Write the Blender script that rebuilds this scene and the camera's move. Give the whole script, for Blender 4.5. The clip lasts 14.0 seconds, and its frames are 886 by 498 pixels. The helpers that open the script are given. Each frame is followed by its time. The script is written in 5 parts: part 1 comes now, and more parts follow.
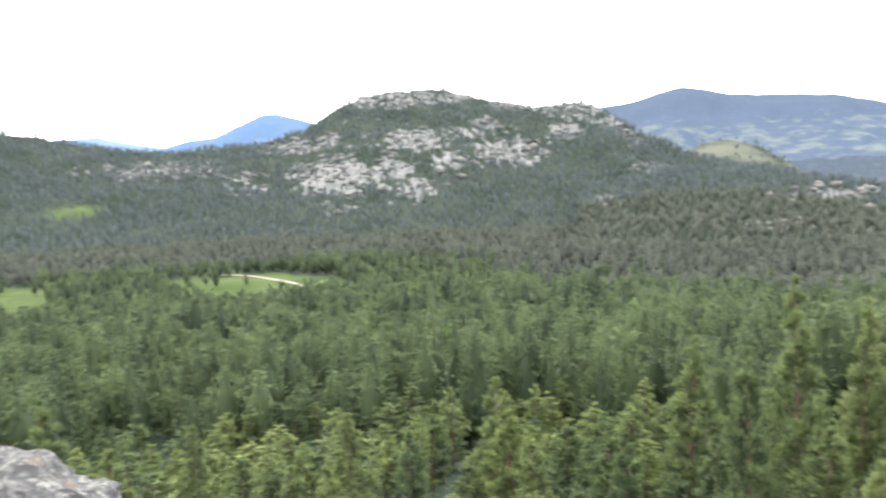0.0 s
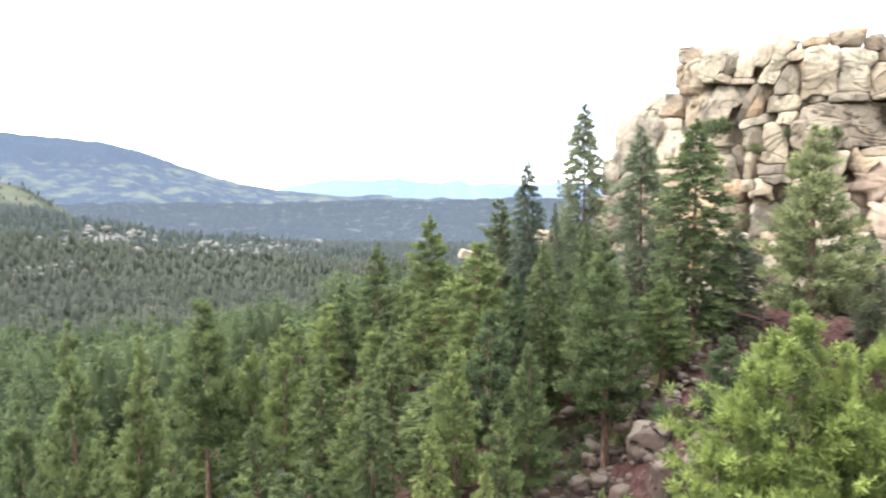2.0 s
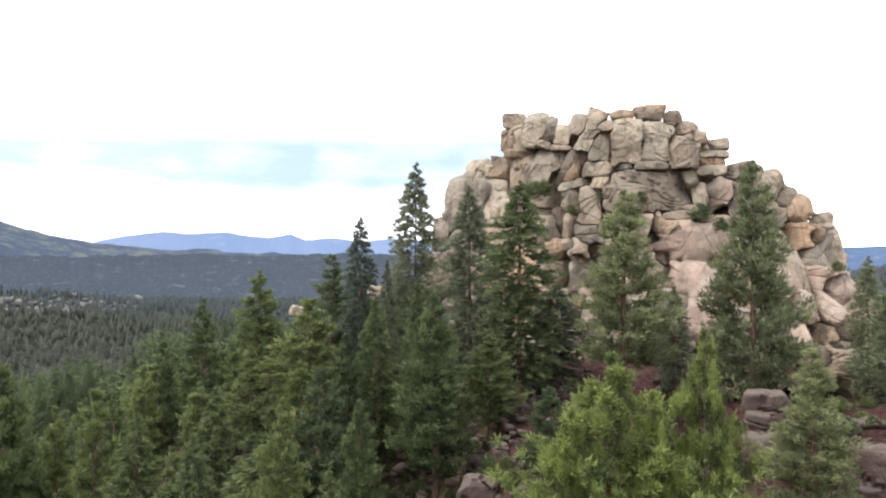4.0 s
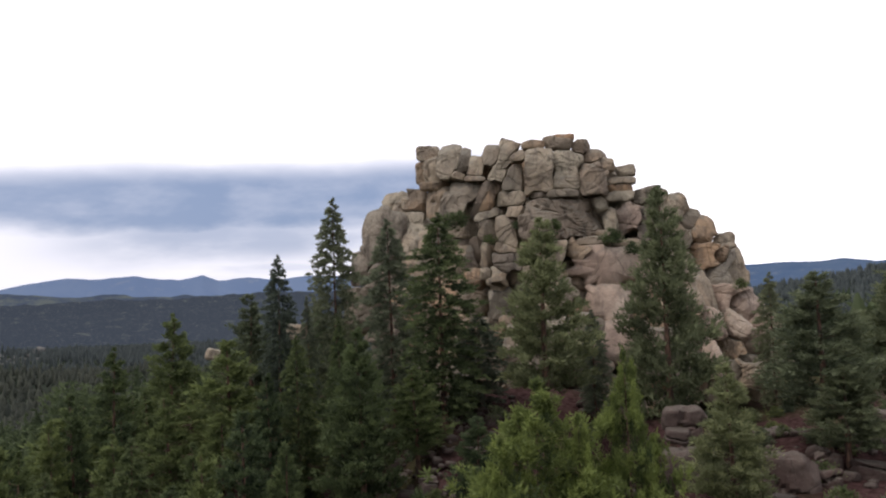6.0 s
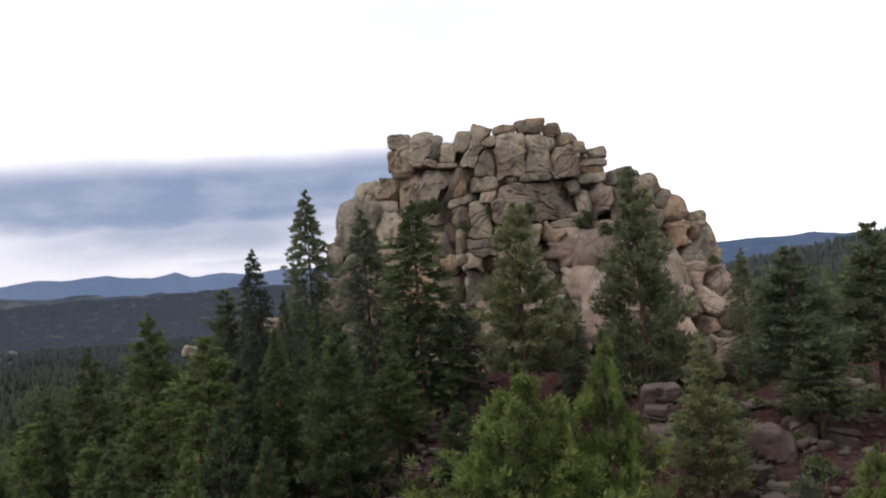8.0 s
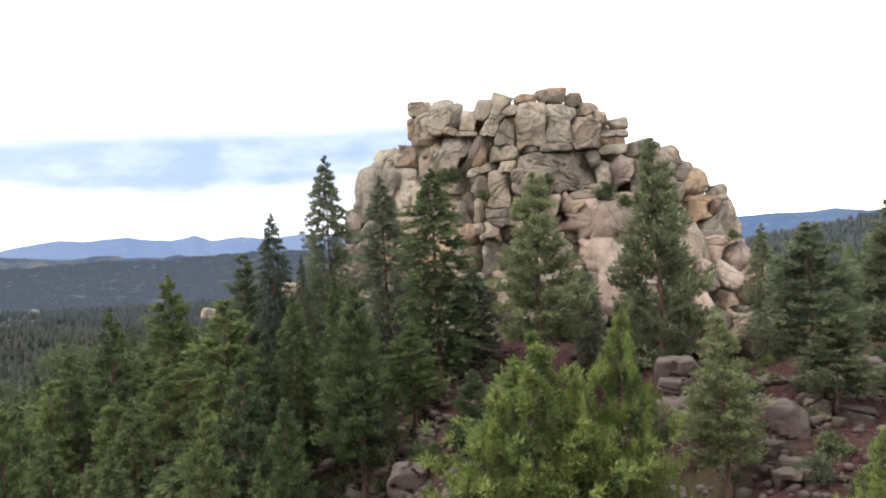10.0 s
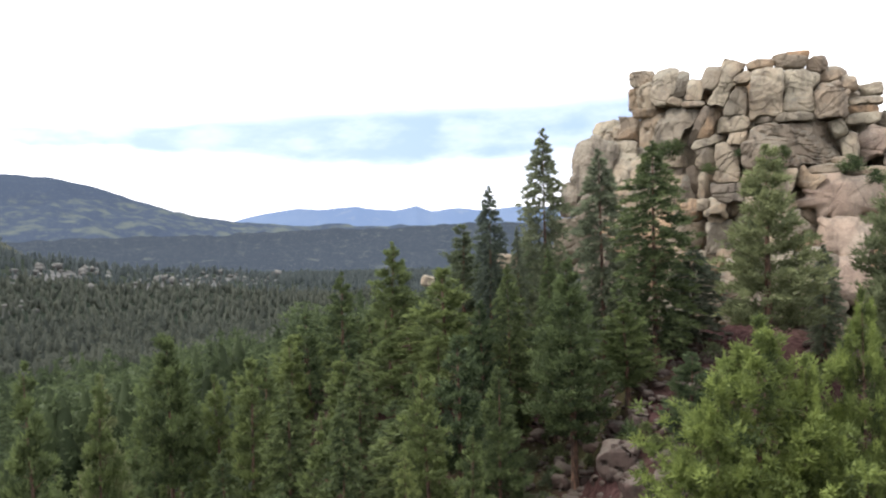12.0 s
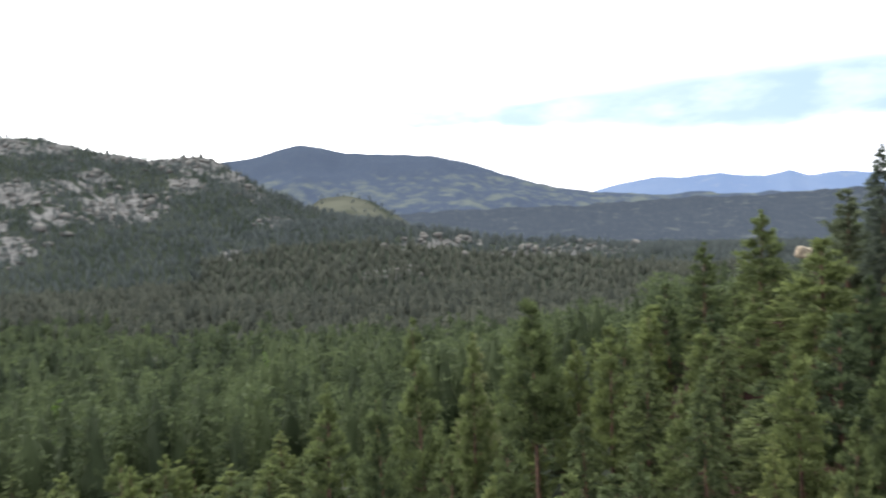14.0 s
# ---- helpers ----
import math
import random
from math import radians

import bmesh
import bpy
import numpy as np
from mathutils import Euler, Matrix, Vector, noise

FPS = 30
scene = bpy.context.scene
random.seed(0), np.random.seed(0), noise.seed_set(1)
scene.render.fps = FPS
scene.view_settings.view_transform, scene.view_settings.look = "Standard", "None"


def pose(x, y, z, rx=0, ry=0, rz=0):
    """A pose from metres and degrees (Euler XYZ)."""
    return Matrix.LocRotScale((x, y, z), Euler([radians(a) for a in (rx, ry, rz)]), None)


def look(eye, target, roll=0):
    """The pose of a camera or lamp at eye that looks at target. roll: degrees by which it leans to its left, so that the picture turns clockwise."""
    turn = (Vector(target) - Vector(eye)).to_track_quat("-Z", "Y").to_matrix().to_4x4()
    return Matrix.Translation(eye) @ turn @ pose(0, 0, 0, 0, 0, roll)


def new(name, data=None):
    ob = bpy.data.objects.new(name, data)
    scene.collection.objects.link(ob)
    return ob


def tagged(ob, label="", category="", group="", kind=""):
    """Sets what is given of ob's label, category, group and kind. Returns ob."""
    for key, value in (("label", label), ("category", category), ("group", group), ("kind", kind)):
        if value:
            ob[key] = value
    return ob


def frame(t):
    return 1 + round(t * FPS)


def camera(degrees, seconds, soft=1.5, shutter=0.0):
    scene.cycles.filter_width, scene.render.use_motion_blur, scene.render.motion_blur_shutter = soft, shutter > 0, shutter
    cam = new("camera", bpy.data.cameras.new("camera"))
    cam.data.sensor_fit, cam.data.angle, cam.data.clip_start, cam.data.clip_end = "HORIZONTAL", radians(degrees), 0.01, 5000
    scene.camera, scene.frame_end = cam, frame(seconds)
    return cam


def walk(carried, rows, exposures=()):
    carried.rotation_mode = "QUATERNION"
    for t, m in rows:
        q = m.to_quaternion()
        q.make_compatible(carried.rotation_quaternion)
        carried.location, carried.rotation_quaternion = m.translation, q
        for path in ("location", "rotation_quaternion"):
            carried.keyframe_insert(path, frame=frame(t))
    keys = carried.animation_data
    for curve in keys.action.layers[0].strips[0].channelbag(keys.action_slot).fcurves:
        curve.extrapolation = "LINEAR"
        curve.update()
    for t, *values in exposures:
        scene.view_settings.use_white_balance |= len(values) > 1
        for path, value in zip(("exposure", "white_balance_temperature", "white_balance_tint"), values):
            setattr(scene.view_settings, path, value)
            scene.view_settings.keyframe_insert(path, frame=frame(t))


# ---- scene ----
cam = camera(60.0, 14.0, soft=2.1, shutter=0.3)
PATH = [
    (0.0, pose(0.101, 0.275, 0, 84.55, 2.24, -0.24)),
    (0.5, pose(0.145, 0.263, 0, 83.94, 1.77, -14.38)),
    (1.0, pose(0.166, 0.275, 0, 84.35, 0.15, -30.92)),
    (1.5, pose(0.200, 0.249, 0, 86.04, -0.47, -42.32)),
    (2.0, pose(0.223, 0.228, 0, 86.56, 0.47, -50.98)),
    (2.5, pose(0.213, 0.207, 0, 87.65, -0.11, -56.57)),
    (3.0, pose(0.181, 0.167, 0, 89.49, -0.52, -59.86)),
    (3.5, pose(0.188, 0.161, 0, 90.68, -1.18, -61.77)),
    (4.0, pose(0.199, 0.157, 0, 90.68, -0.06, -63.39)),
    (6.5, pose(0.123, 0.276, 0, 93.21, 3.18, -70.41)),
    (7.0, pose(0.113, 0.279, 0, 92.80, 3.89, -71.01)),
    (9.5, pose(0.051, 0.300, 0, 90.72, 4.83, -70.81)),
    (10.0, pose(0.032, 0.283, 0, 89.70, 3.49, -69.97)),
    (10.5, pose(0.010, 0.292, 0, 89.89, 1.35, -68.54)),
    (11.0, pose(-0.028, 0.325, 0, 89.48, 0.75, -64.40)),
    (11.5, pose(-0.053, 0.322, 0, 89.46, 1.48, -59.18)),
    (12.0, pose(-0.063, 0.328, 0, 88.46, 2.08, -54.06)),
    (12.5, pose(-0.066, 0.325, 0, 88.04, 3.21, -50.91)),
    (13.0, pose(-0.045, 0.330, 0, 87.45, 4.39, -44.73)),
    (13.5, pose(-0.049, 0.315, 0, 87.25, 4.76, -38.37)),
    (14.0, pose(-0.072, 0.333, 0, 87.35, 2.96, -27.75)),
]
EXPOSURES = [
    (0.0, 2.05, 6500, 10),
    (0.5, 2.46, 6500, 10),
    (1.0, 2.50, 6500, 10),
    (1.5, 2.53, 6500, 10),
    (2.0, 2.08, 6500, 10),
    (2.5, 1.78, 6500, 11),
    (3.0, 1.55, 6500, 12),
    (3.5, 1.31, 6500, 14),
    (4.0, 1.05, 6500, 15),
    (6.5, -0.36, 6500, 18),
    (7.0, -0.38, 6500, 18),
    (9.5, 0.34, 6500, 17),
    (10.0, 0.75, 6500, 16),
    (10.5, 0.98, 6500, 15),
    (11.0, 1.02, 6500, 14),
    (11.5, 1.01, 6500, 13),
    (12.0, 0.87, 6500, 13),
    (12.5, 0.89, 6500, 13),
    (13.0, 0.86, 6500, 13),
    (13.5, 0.86, 6500, 12),
    (14.0, 0.95, 6500, 12),
]
walk(cam, PATH, EXPOSURES)

# ---- light: a bright broken overcast, with a soft high sun ----
SUN_AZ, SUN_EL = -48.0, 56.0
sun = new("sun", bpy.data.lights.new("sun", "SUN"))
sun.data.energy, sun.data.angle, sun.data.color = 1.7, radians(13), (1.0, 0.95, 0.87)
sun_from = Vector((math.sin(radians(SUN_AZ)) * math.cos(radians(SUN_EL)), math.cos(radians(SUN_AZ)) * math.cos(radians(SUN_EL)), math.sin(radians(SUN_EL))))
sun.matrix_world = look(sun_from * 50, (0, 0, 0))


class Nodes:
    """Short hand for node trees."""

    def __init__(self, tree):
        self.tree = tree
        self.tree.nodes.clear()

    def add(self, kind, **values):
        n = self.tree.nodes.new("ShaderNode" + kind)
        for key, value in values.items():
            setattr(n, key, value)
        return n

    def link(self, a, b):
        self.tree.links.new(a, b)

    def put(self, socket, value):
        if isinstance(value, (int, float, tuple)):
            socket.default_value = value
        else:
            self.link(value, socket)

    def math(self, op, a, b=0.0, c=0.0, clamp=False):
        n = self.add("Math", operation=op, use_clamp=clamp)
        for s, v in zip(n.inputs, (a, b, c)):
            self.put(s, v)
        return n.outputs[0]

    def mix(self, fac, a, b, blend="MIX"):
        n = self.add("MixRGB", blend_type=blend)
        for s, v in zip(n.inputs, (fac, a, b)):
            self.put(s, v)
        return n.outputs[0]

    def ramp(self, fac, low, high):
        n = self.add("MapRange", interpolation_type="SMOOTHSTEP")
        for s, v in zip(n.inputs, (fac, low, high, 0.0, 1.0)):
            self.put(s, v)
        return n.outputs[0]

    def noise(self, vector, scale, detail=4.0, rough=0.55):
        n = self.add("TexNoise")
        self.put(n.inputs["Vector"], vector)
        n.inputs["Scale"].default_value, n.inputs["Detail"].default_value, n.inputs["Roughness"].default_value = scale, detail, rough
        return n.outputs["Fac"]

    def scaled(self, vector, x, y, z):
        n = self.add("Mapping")
        self.put(n.inputs["Vector"], vector)
        n.inputs["Scale"].default_value = (x, y, z)
        return n.outputs[0]


world = bpy.data.worlds.new("sky")
scene.world = world
world.use_nodes = True
k = Nodes(world.node_tree)
sky = k.add("TexSky", sky_type="NISHITA", sun_disc=False, sun_elevation=radians(SUN_EL), sun_rotation=radians(SUN_AZ))
way = k.add("TexCoord").outputs["Generated"]
part_of = k.add("SeparateXYZ")
k.link(way, part_of.inputs[0])
up = k.math("MAXIMUM", part_of.outputs[2], 0.0)
lift = k.math("ADD", up, 0.12)
flat = k.add("CombineXYZ")
k.put(flat.inputs[0], k.math("DIVIDE", part_of.outputs[0], lift))
k.put(flat.inputs[1], k.math("DIVIDE", part_of.outputs[1], lift))
deck = k.noise(k.scaled(flat.outputs[0], 1.0, 1.0, 1.0), 0.42, 6.0, 0.55)
streak = k.noise(k.scaled(way, 4.6, 4.6, 15.0), 1.0, 5.0, 0.52)
# a soft grey-blue cloud bank stands low in the east
bearing = k.math("MULTIPLY", k.math("ARCTAN2", part_of.outputs[0], part_of.outputs[1]), 57.296)
rise_ = k.math("MULTIPLY", k.math("ARCSINE", part_of.outputs[2]), 57.296)
puff = k.noise(k.scaled(way, 9.0, 9.0, 26.0), 1.0, 5.0, 0.55)
wavy = k.math("ADD", rise_, k.math("ADD", k.math("MULTIPLY", k.math("SUBTRACT", streak, 0.5), 1.5), k.math("MULTIPLY", k.math("SUBTRACT", puff, 0.5), 1.2)))
thick = k.math("ADD", 0.62, k.math("MULTIPLY", k.ramp(bearing, 30.0, 48.0), 1.1))
core = k.math("SUBTRACT", 1.0, k.ramp(k.math("DIVIDE", k.math("ABSOLUTE", k.math("SUBTRACT", wavy, 7.0)), thick), 0.7, 2.0))
core = k.math("MULTIPLY", core, k.math("MULTIPLY", k.ramp(bearing, 12.0, 26.0), k.math("SUBTRACT", 1.0, k.ramp(bearing, 74.0, 84.0))))
core = k.math("MULTIPLY", core, k.math("MULTIPLY", k.math("ADD", 0.80, k.math("MULTIPLY", k.ramp(puff, 0.32, 0.62), 0.20)), k.math("ADD", 0.94, k.math("MULTIPLY", k.ramp(bearing, 40.0, 56.0), 0.06))))
veil_ = k.math("MULTIPLY", k.math("MULTIPLY", k.ramp(bearing, 38.0, 50.0), k.math("SUBTRACT", 1.0, k.ramp(bearing, 76.0, 86.0))), k.math("MULTIPLY", k.ramp(wavy, 1.8, 4.2), k.math("SUBTRACT", 1.0, k.ramp(wavy, 6.5, 8.5))))
veil_ = k.math("MULTIPLY", veil_, k.math("ADD", 0.30, k.math("MULTIPLY", k.ramp(streak, 0.36, 0.64), 0.42)))
wisp = k.math("MULTIPLY", k.math("MULTIPLY", k.ramp(bearing, 86.0, 98.0), k.ramp(puff, 0.50, 0.70)), k.math("MULTIPLY", k.ramp(rise_, 2.5, 6.0), k.math("SUBTRACT", 1.0, k.ramp(rise_, 8.5, 11.0))))
spot = k.math("ADD", k.math("POWER", k.math("DIVIDE", k.math("SUBTRACT", bearing, 71.0), 14.0), 2.0), k.math("POWER", k.math("DIVIDE", k.math("SUBTRACT", rise_, 19.0), 4.2), 2.0))
high = k.math("SUBTRACT", 1.0, k.ramp(k.math("ADD", k.math("SQRT", spot), k.math("MULTIPLY", k.math("SUBTRACT", puff, 0.5), 1.6)), 0.1, 1.3))
grey = k.math("MAXIMUM", k.math("MAXIMUM", core, veil_), k.math("MAXIMUM", k.math("MULTIPLY", wisp, 0.6), k.math("MULTIPLY", high, 0.5)))
thin = k.math("MULTIPLY", k.ramp(deck, 0.56, 0.74), 0.45)
grey = k.math("MAXIMUM", grey, thin)
# cloud thin and bright ahead; unseen sky behind and overhead dimmed to set shading
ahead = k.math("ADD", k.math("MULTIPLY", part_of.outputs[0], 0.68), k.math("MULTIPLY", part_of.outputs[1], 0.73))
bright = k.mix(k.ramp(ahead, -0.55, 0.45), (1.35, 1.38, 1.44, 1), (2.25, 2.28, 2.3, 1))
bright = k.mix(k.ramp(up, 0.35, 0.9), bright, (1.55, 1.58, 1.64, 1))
zone = k.math("MULTIPLY", k.math("MULTIPLY", k.ramp(bearing, 14.0, 36.0), k.math("SUBTRACT", 1.0, k.ramp(bearing, 74.0, 88.0))), k.math("SUBTRACT", 1.0, k.ramp(rise_, 8.0, 14.0)))
bright = k.mix(zone, bright, (1.22, 1.25, 1.32, 1))
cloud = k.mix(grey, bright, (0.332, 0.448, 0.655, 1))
glow = k.add("Background")
glow.inputs[1].default_value = 1.0
# the clear sky above the cloud at its own small strength
dim = k.mix(1.0, sky.outputs[0], (0.1, 0.1, 0.1, 1), "MULTIPLY")
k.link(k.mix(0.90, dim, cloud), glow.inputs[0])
k.link(glow.outputs[0], k.add("OutputWorld").inputs[0])


# ---- materials ----
def material(name):
    m = bpy.data.materials.new(name)
    m.use_nodes = True
    n = Nodes(m.node_tree)
    bsdf = n.add("BsdfPrincipled")
    n.link(bsdf.outputs[0], n.add("OutputMaterial").inputs[0])
    return m, n, bsdf


def bump(n, bsdf, height, strength, distance):
    b = n.add("Bump")
    b.inputs["Strength"].default_value, b.inputs["Distance"].default_value = strength, distance
    n.link(height, b.inputs["Height"])
    n.link(b.outputs[0], bsdf.inputs["Normal"])


def granite(name, warm, pale, dark, stain, lichen, grain=1.0, fresh=0.0):
    """Weathered granite: blotches, dark water streaks, lichen, fine speckle."""
    m, n, bsdf = material(name)
    place = n.add("NewGeometry").outputs["Position"]
    chance = n.add("ObjectInfo").outputs["Random"]
    big = n.noise(place, 0.28 * grain, 4.0)
    mid = n.noise(place, 1.5 * grain, 6.0, 0.65)
    fine = n.noise(place, 11.0 * grain, 4.0, 0.7)
    run = n.noise(n.scaled(place, 1.0, 1.0, 0.16), 1.3 * grain, 5.0, 0.6)
    colour = n.mix(n.ramp(n.math("ADD", n.math("MULTIPLY", chance, 0.22), n.math("MULTIPLY", big, 0.9)), 0.38, 0.74), warm, pale)
    shade = n.math("FRACT", n.math("MULTIPLY", chance, 7.31))
    colour = n.mix(n.math("MULTIPLY", n.ramp(shade, 0.35, 0.90), 0.55), colour, dark)
    colour = n.mix(n.math("MULTIPLY", n.ramp(n.math("ADD", n.math("FRACT", n.math("MULTIPLY", chance, 23.7)), n.math("MULTIPLY", n.math("SUBTRACT", big, 0.5), 0.8)), 0.72, 0.95), fresh), colour, (0.36, 0.215, 0.115, 1))
    colour = n.mix(n.math("MULTIPLY", n.ramp(mid, 0.42, 0.70), 0.58), colour, dark)
    colour = n.mix(n.math("MULTIPLY", n.ramp(run, 0.50, 0.70), stain), colour, (0.085, 0.072, 0.060, 1))
    colour = n.mix(n.math("MULTIPLY", n.ramp(n.noise(place, 3.4 * grain, 5.0, 0.75), 0.60, 0.70), lichen), colour, (0.30, 0.31, 0.22, 1))
    facing = n.add("SeparateXYZ")
    n.link(n.add("NewGeometry").outputs["Normal"], facing.inputs[0])
    crust = n.ramp(n.math("ADD", facing.outputs[2], n.math("MULTIPLY", n.math("SUBTRACT", mid, 0.5), 1.6)), 0.35, 0.95)
    colour = n.mix(n.math("MULTIPLY", crust, lichen), colour, (0.17, 0.165, 0.135, 1))
    seam = n.add("TexVoronoi", feature="DISTANCE_TO_EDGE")
    n.link(n.scaled(place, 1.0, 1.0, 0.7), seam.inputs["Vector"])
    seam.inputs["Scale"].default_value = 0.33 * grain
    split = n.math("SUBTRACT", 1.0, n.ramp(n.math("ADD", seam.outputs["Distance"], n.math("MULTIPLY", n.math("SUBTRACT", mid, 0.5), 0.10)), 0.0, 0.022))
    colour = n.mix(n.math("MULTIPLY", split, 0.22), colour, (0.05, 0.045, 0.04, 1))
    colour = n.mix(0.8, colour, n.mix(fine, (0.40, 0.40, 0.40, 1), (1.60, 1.58, 1.55, 1)), "MULTIPLY")
    n.link(colour, bsdf.inputs["Base Color"])
    bsdf.inputs["Roughness"].default_value = 0.92
    bsdf.inputs["Specular IOR Level"].default_value = 0.15
    relief = n.math("SUBTRACT", n.math("ADD", n.math("MULTIPLY", mid, 1.0), n.math("MULTIPLY", fine, 0.5)), n.math("MULTIPLY", split, 0.4))
    bump(n, bsdf, relief, 0.7, 0.20 / grain)
    return m


ROCK = granite("tan_granite", (0.300, 0.234, 0.166, 1), (0.334, 0.298, 0.226, 1), (0.140, 0.114, 0.092, 1), 0.74, 0.55, 1.0, 0.55)
STAINED = granite("stained_granite", (0.215, 0.176, 0.136, 1), (0.252, 0.226, 0.178, 1), (0.112, 0.094, 0.078, 1), 0.85, 0.6, 1.0, 0.15)
PINK = granite("pink_granite", (0.376, 0.284, 0.220, 1), (0.412, 0.352, 0.282, 1), (0.215, 0.160, 0.132, 1), 0.40, 0.35)
PALE = granite("pale_granite", (0.120, 0.119, 0.114, 1), (0.172, 0.171, 0.162, 1), (0.074, 0.073, 0.070, 1), 0.3, 0.2)
LEDGE, n, b = material("lichen_granite")
p = n.add("NewGeometry").outputs["Position"]
coarse, mid, fine = n.noise(p, 4.0, 5.0, 0.65), n.noise(p, 15.0, 6.0, 0.7), n.noise(p, 60.0, 5.0, 0.7)
colour = n.mix(n.ramp(coarse, 0.38, 0.62), (0.066, 0.064, 0.064, 1), (0.122, 0.118, 0.113, 1))
colour = n.mix(n.ramp(mid, 0.47, 0.56), colour, (0.034, 0.033, 0.034, 1))
colour = n.mix(n.ramp(n.noise(p, 11.0, 6.0, 0.75), 0.53, 0.58), colour, (0.200, 0.196, 0.174, 1))
colour = n.mix(n.math("MULTIPLY", n.ramp(n.noise(p, 4.2, 4.0, 0.7), 0.62, 0.68), 0.7), colour, (0.150, 0.105, 0.070, 1))
colour = n.mix(0.7, colour, n.mix(n.ramp(fine, 0.35, 0.65), (0.45, 0.45, 0.45, 1), (1.45, 1.45, 1.45, 1)), "MULTIPLY")
n.link(colour, b.inputs["Base Color"])
b.inputs["Roughness"].default_value = 0.95
bump(n, b, n.math("ADD", mid, n.math("MULTIPLY", fine, 0.3)), 1.0, 0.06)
SCREE = granite("loose_granite", (0.074, 0.050, 0.043, 1), (0.108, 0.083, 0.071, 1), (0.034, 0.023, 0.021, 1), 0.4, 0.25, 1.6)


def needles(name, low, high, single=True):
    """Conifer needles; the tone of each tree and of each spray shifts the green."""
    m, n, bsdf = material(name)
    # tone also carries the crown shade painted by crown_soup and clump_tree
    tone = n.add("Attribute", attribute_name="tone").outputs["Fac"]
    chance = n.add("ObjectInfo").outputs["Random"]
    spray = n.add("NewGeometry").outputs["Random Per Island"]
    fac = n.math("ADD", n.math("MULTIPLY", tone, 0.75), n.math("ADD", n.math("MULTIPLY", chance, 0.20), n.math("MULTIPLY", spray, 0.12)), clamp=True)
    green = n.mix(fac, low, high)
    own = n.mix(chance if single else 0.5, (0.74, 0.80, 0.90, 1), (1.24, 1.20, 1.04, 1))
    green = n.mix(1.0, green, own, "MULTIPLY")
    n.link(green, bsdf.inputs["Base Color"])
    bsdf.inputs["Roughness"].default_value = 0.75
    bsdf.inputs["Specular IOR Level"].default_value = 0.2
    thin = n.add("BsdfTranslucent")
    n.link(green, thin.inputs["Color"])
    both = n.add("MixShader")
    both.inputs[0].default_value = 0.42
    n.link(bsdf.outputs[0], both.inputs[1])
    n.link(thin.outputs[0], both.inputs[2])
    n.link(both.outputs[0], n.tree.nodes["Material Output"].inputs[0])
    return m


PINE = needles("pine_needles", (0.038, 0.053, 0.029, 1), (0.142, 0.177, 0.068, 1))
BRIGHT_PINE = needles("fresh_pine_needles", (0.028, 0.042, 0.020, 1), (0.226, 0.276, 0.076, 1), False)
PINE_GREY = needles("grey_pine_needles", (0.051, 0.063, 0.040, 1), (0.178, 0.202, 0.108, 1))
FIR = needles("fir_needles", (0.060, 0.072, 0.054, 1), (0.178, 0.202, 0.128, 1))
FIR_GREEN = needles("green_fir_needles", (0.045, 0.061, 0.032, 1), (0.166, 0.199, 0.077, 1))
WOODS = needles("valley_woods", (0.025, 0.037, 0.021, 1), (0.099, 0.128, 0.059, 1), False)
# distance haze mixed into these needles: slope woods duller, mountain woods paler and bluer
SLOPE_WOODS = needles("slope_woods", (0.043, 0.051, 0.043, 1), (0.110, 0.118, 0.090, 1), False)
FAR_WOODS = needles("hazed_mountain_woods", (0.062, 0.077, 0.081, 1), (0.124, 0.143, 0.138, 1), False)

BARK, n, b = material("bark")
p = n.add("NewGeometry").outputs["Position"]
n.link(n.mix(n.ramp(n.noise(n.scaled(p, 1, 1, 0.25), 9.0, 5.0), 0.35, 0.65), (0.035, 0.022, 0.017, 1), (0.150, 0.085, 0.055, 1)), b.inputs["Base Color"])
b.inputs["Roughness"].default_value = 0.95

# the ground: litter and gravel near, grass, bare granite and mountain meadow where the sheet says so
SOIL, n, b = material("mountain_ground")
p = n.add("NewGeometry").outputs["Position"]
big = n.noise(p, 0.09, 5.0)
fine = n.noise(p, 2.6, 6.0, 0.7)
colour = n.mix(n.ramp(fine, 0.35, 0.68), (0.025, 0.014, 0.013, 1), (0.070, 0.040, 0.037, 1))
colour = n.mix(n.math("MULTIPLY", n.ramp(big, 0.45, 0.62), 0.6), colour, (0.040, 0.046, 0.018, 1))
wood = n.add("Attribute", attribute_name="woods").outputs["Fac"]
under = n.mix(n.ramp(n.noise(p, 0.02, 6.0, 0.6), 0.35, 0.65), (0.019, 0.025, 0.019, 1), (0.034, 0.041, 0.031, 1))
colour = n.mix(wood, colour, under)
grass = n.mix(n.ramp(n.noise(p, 0.03, 6.0, 0.65), 0.35, 0.7), (0.034, 0.049, 0.019, 1), (0.053, 0.066, 0.030, 1))
colour = n.mix(n.add("Attribute", attribute_name="meadow").outputs["Fac"], colour, grass)
heath = n.mix(n.ramp(n.noise(p, 0.006, 7.0, 0.65), 0.40, 0.62), (0.042, 0.046, 0.037, 1), (0.070, 0.074, 0.058, 1))
colour = n.mix(n.add("Attribute", attribute_name="heath").outputs["Fac"], colour, heath)
stone = n.mix(n.ramp(n.noise(p, 0.09, 6.0, 0.7), 0.35, 0.65), (0.066, 0.067, 0.066, 1), (0.142, 0.142, 0.136, 1))
bare = n.add("Attribute", attribute_name="bare").outputs["Fac"]
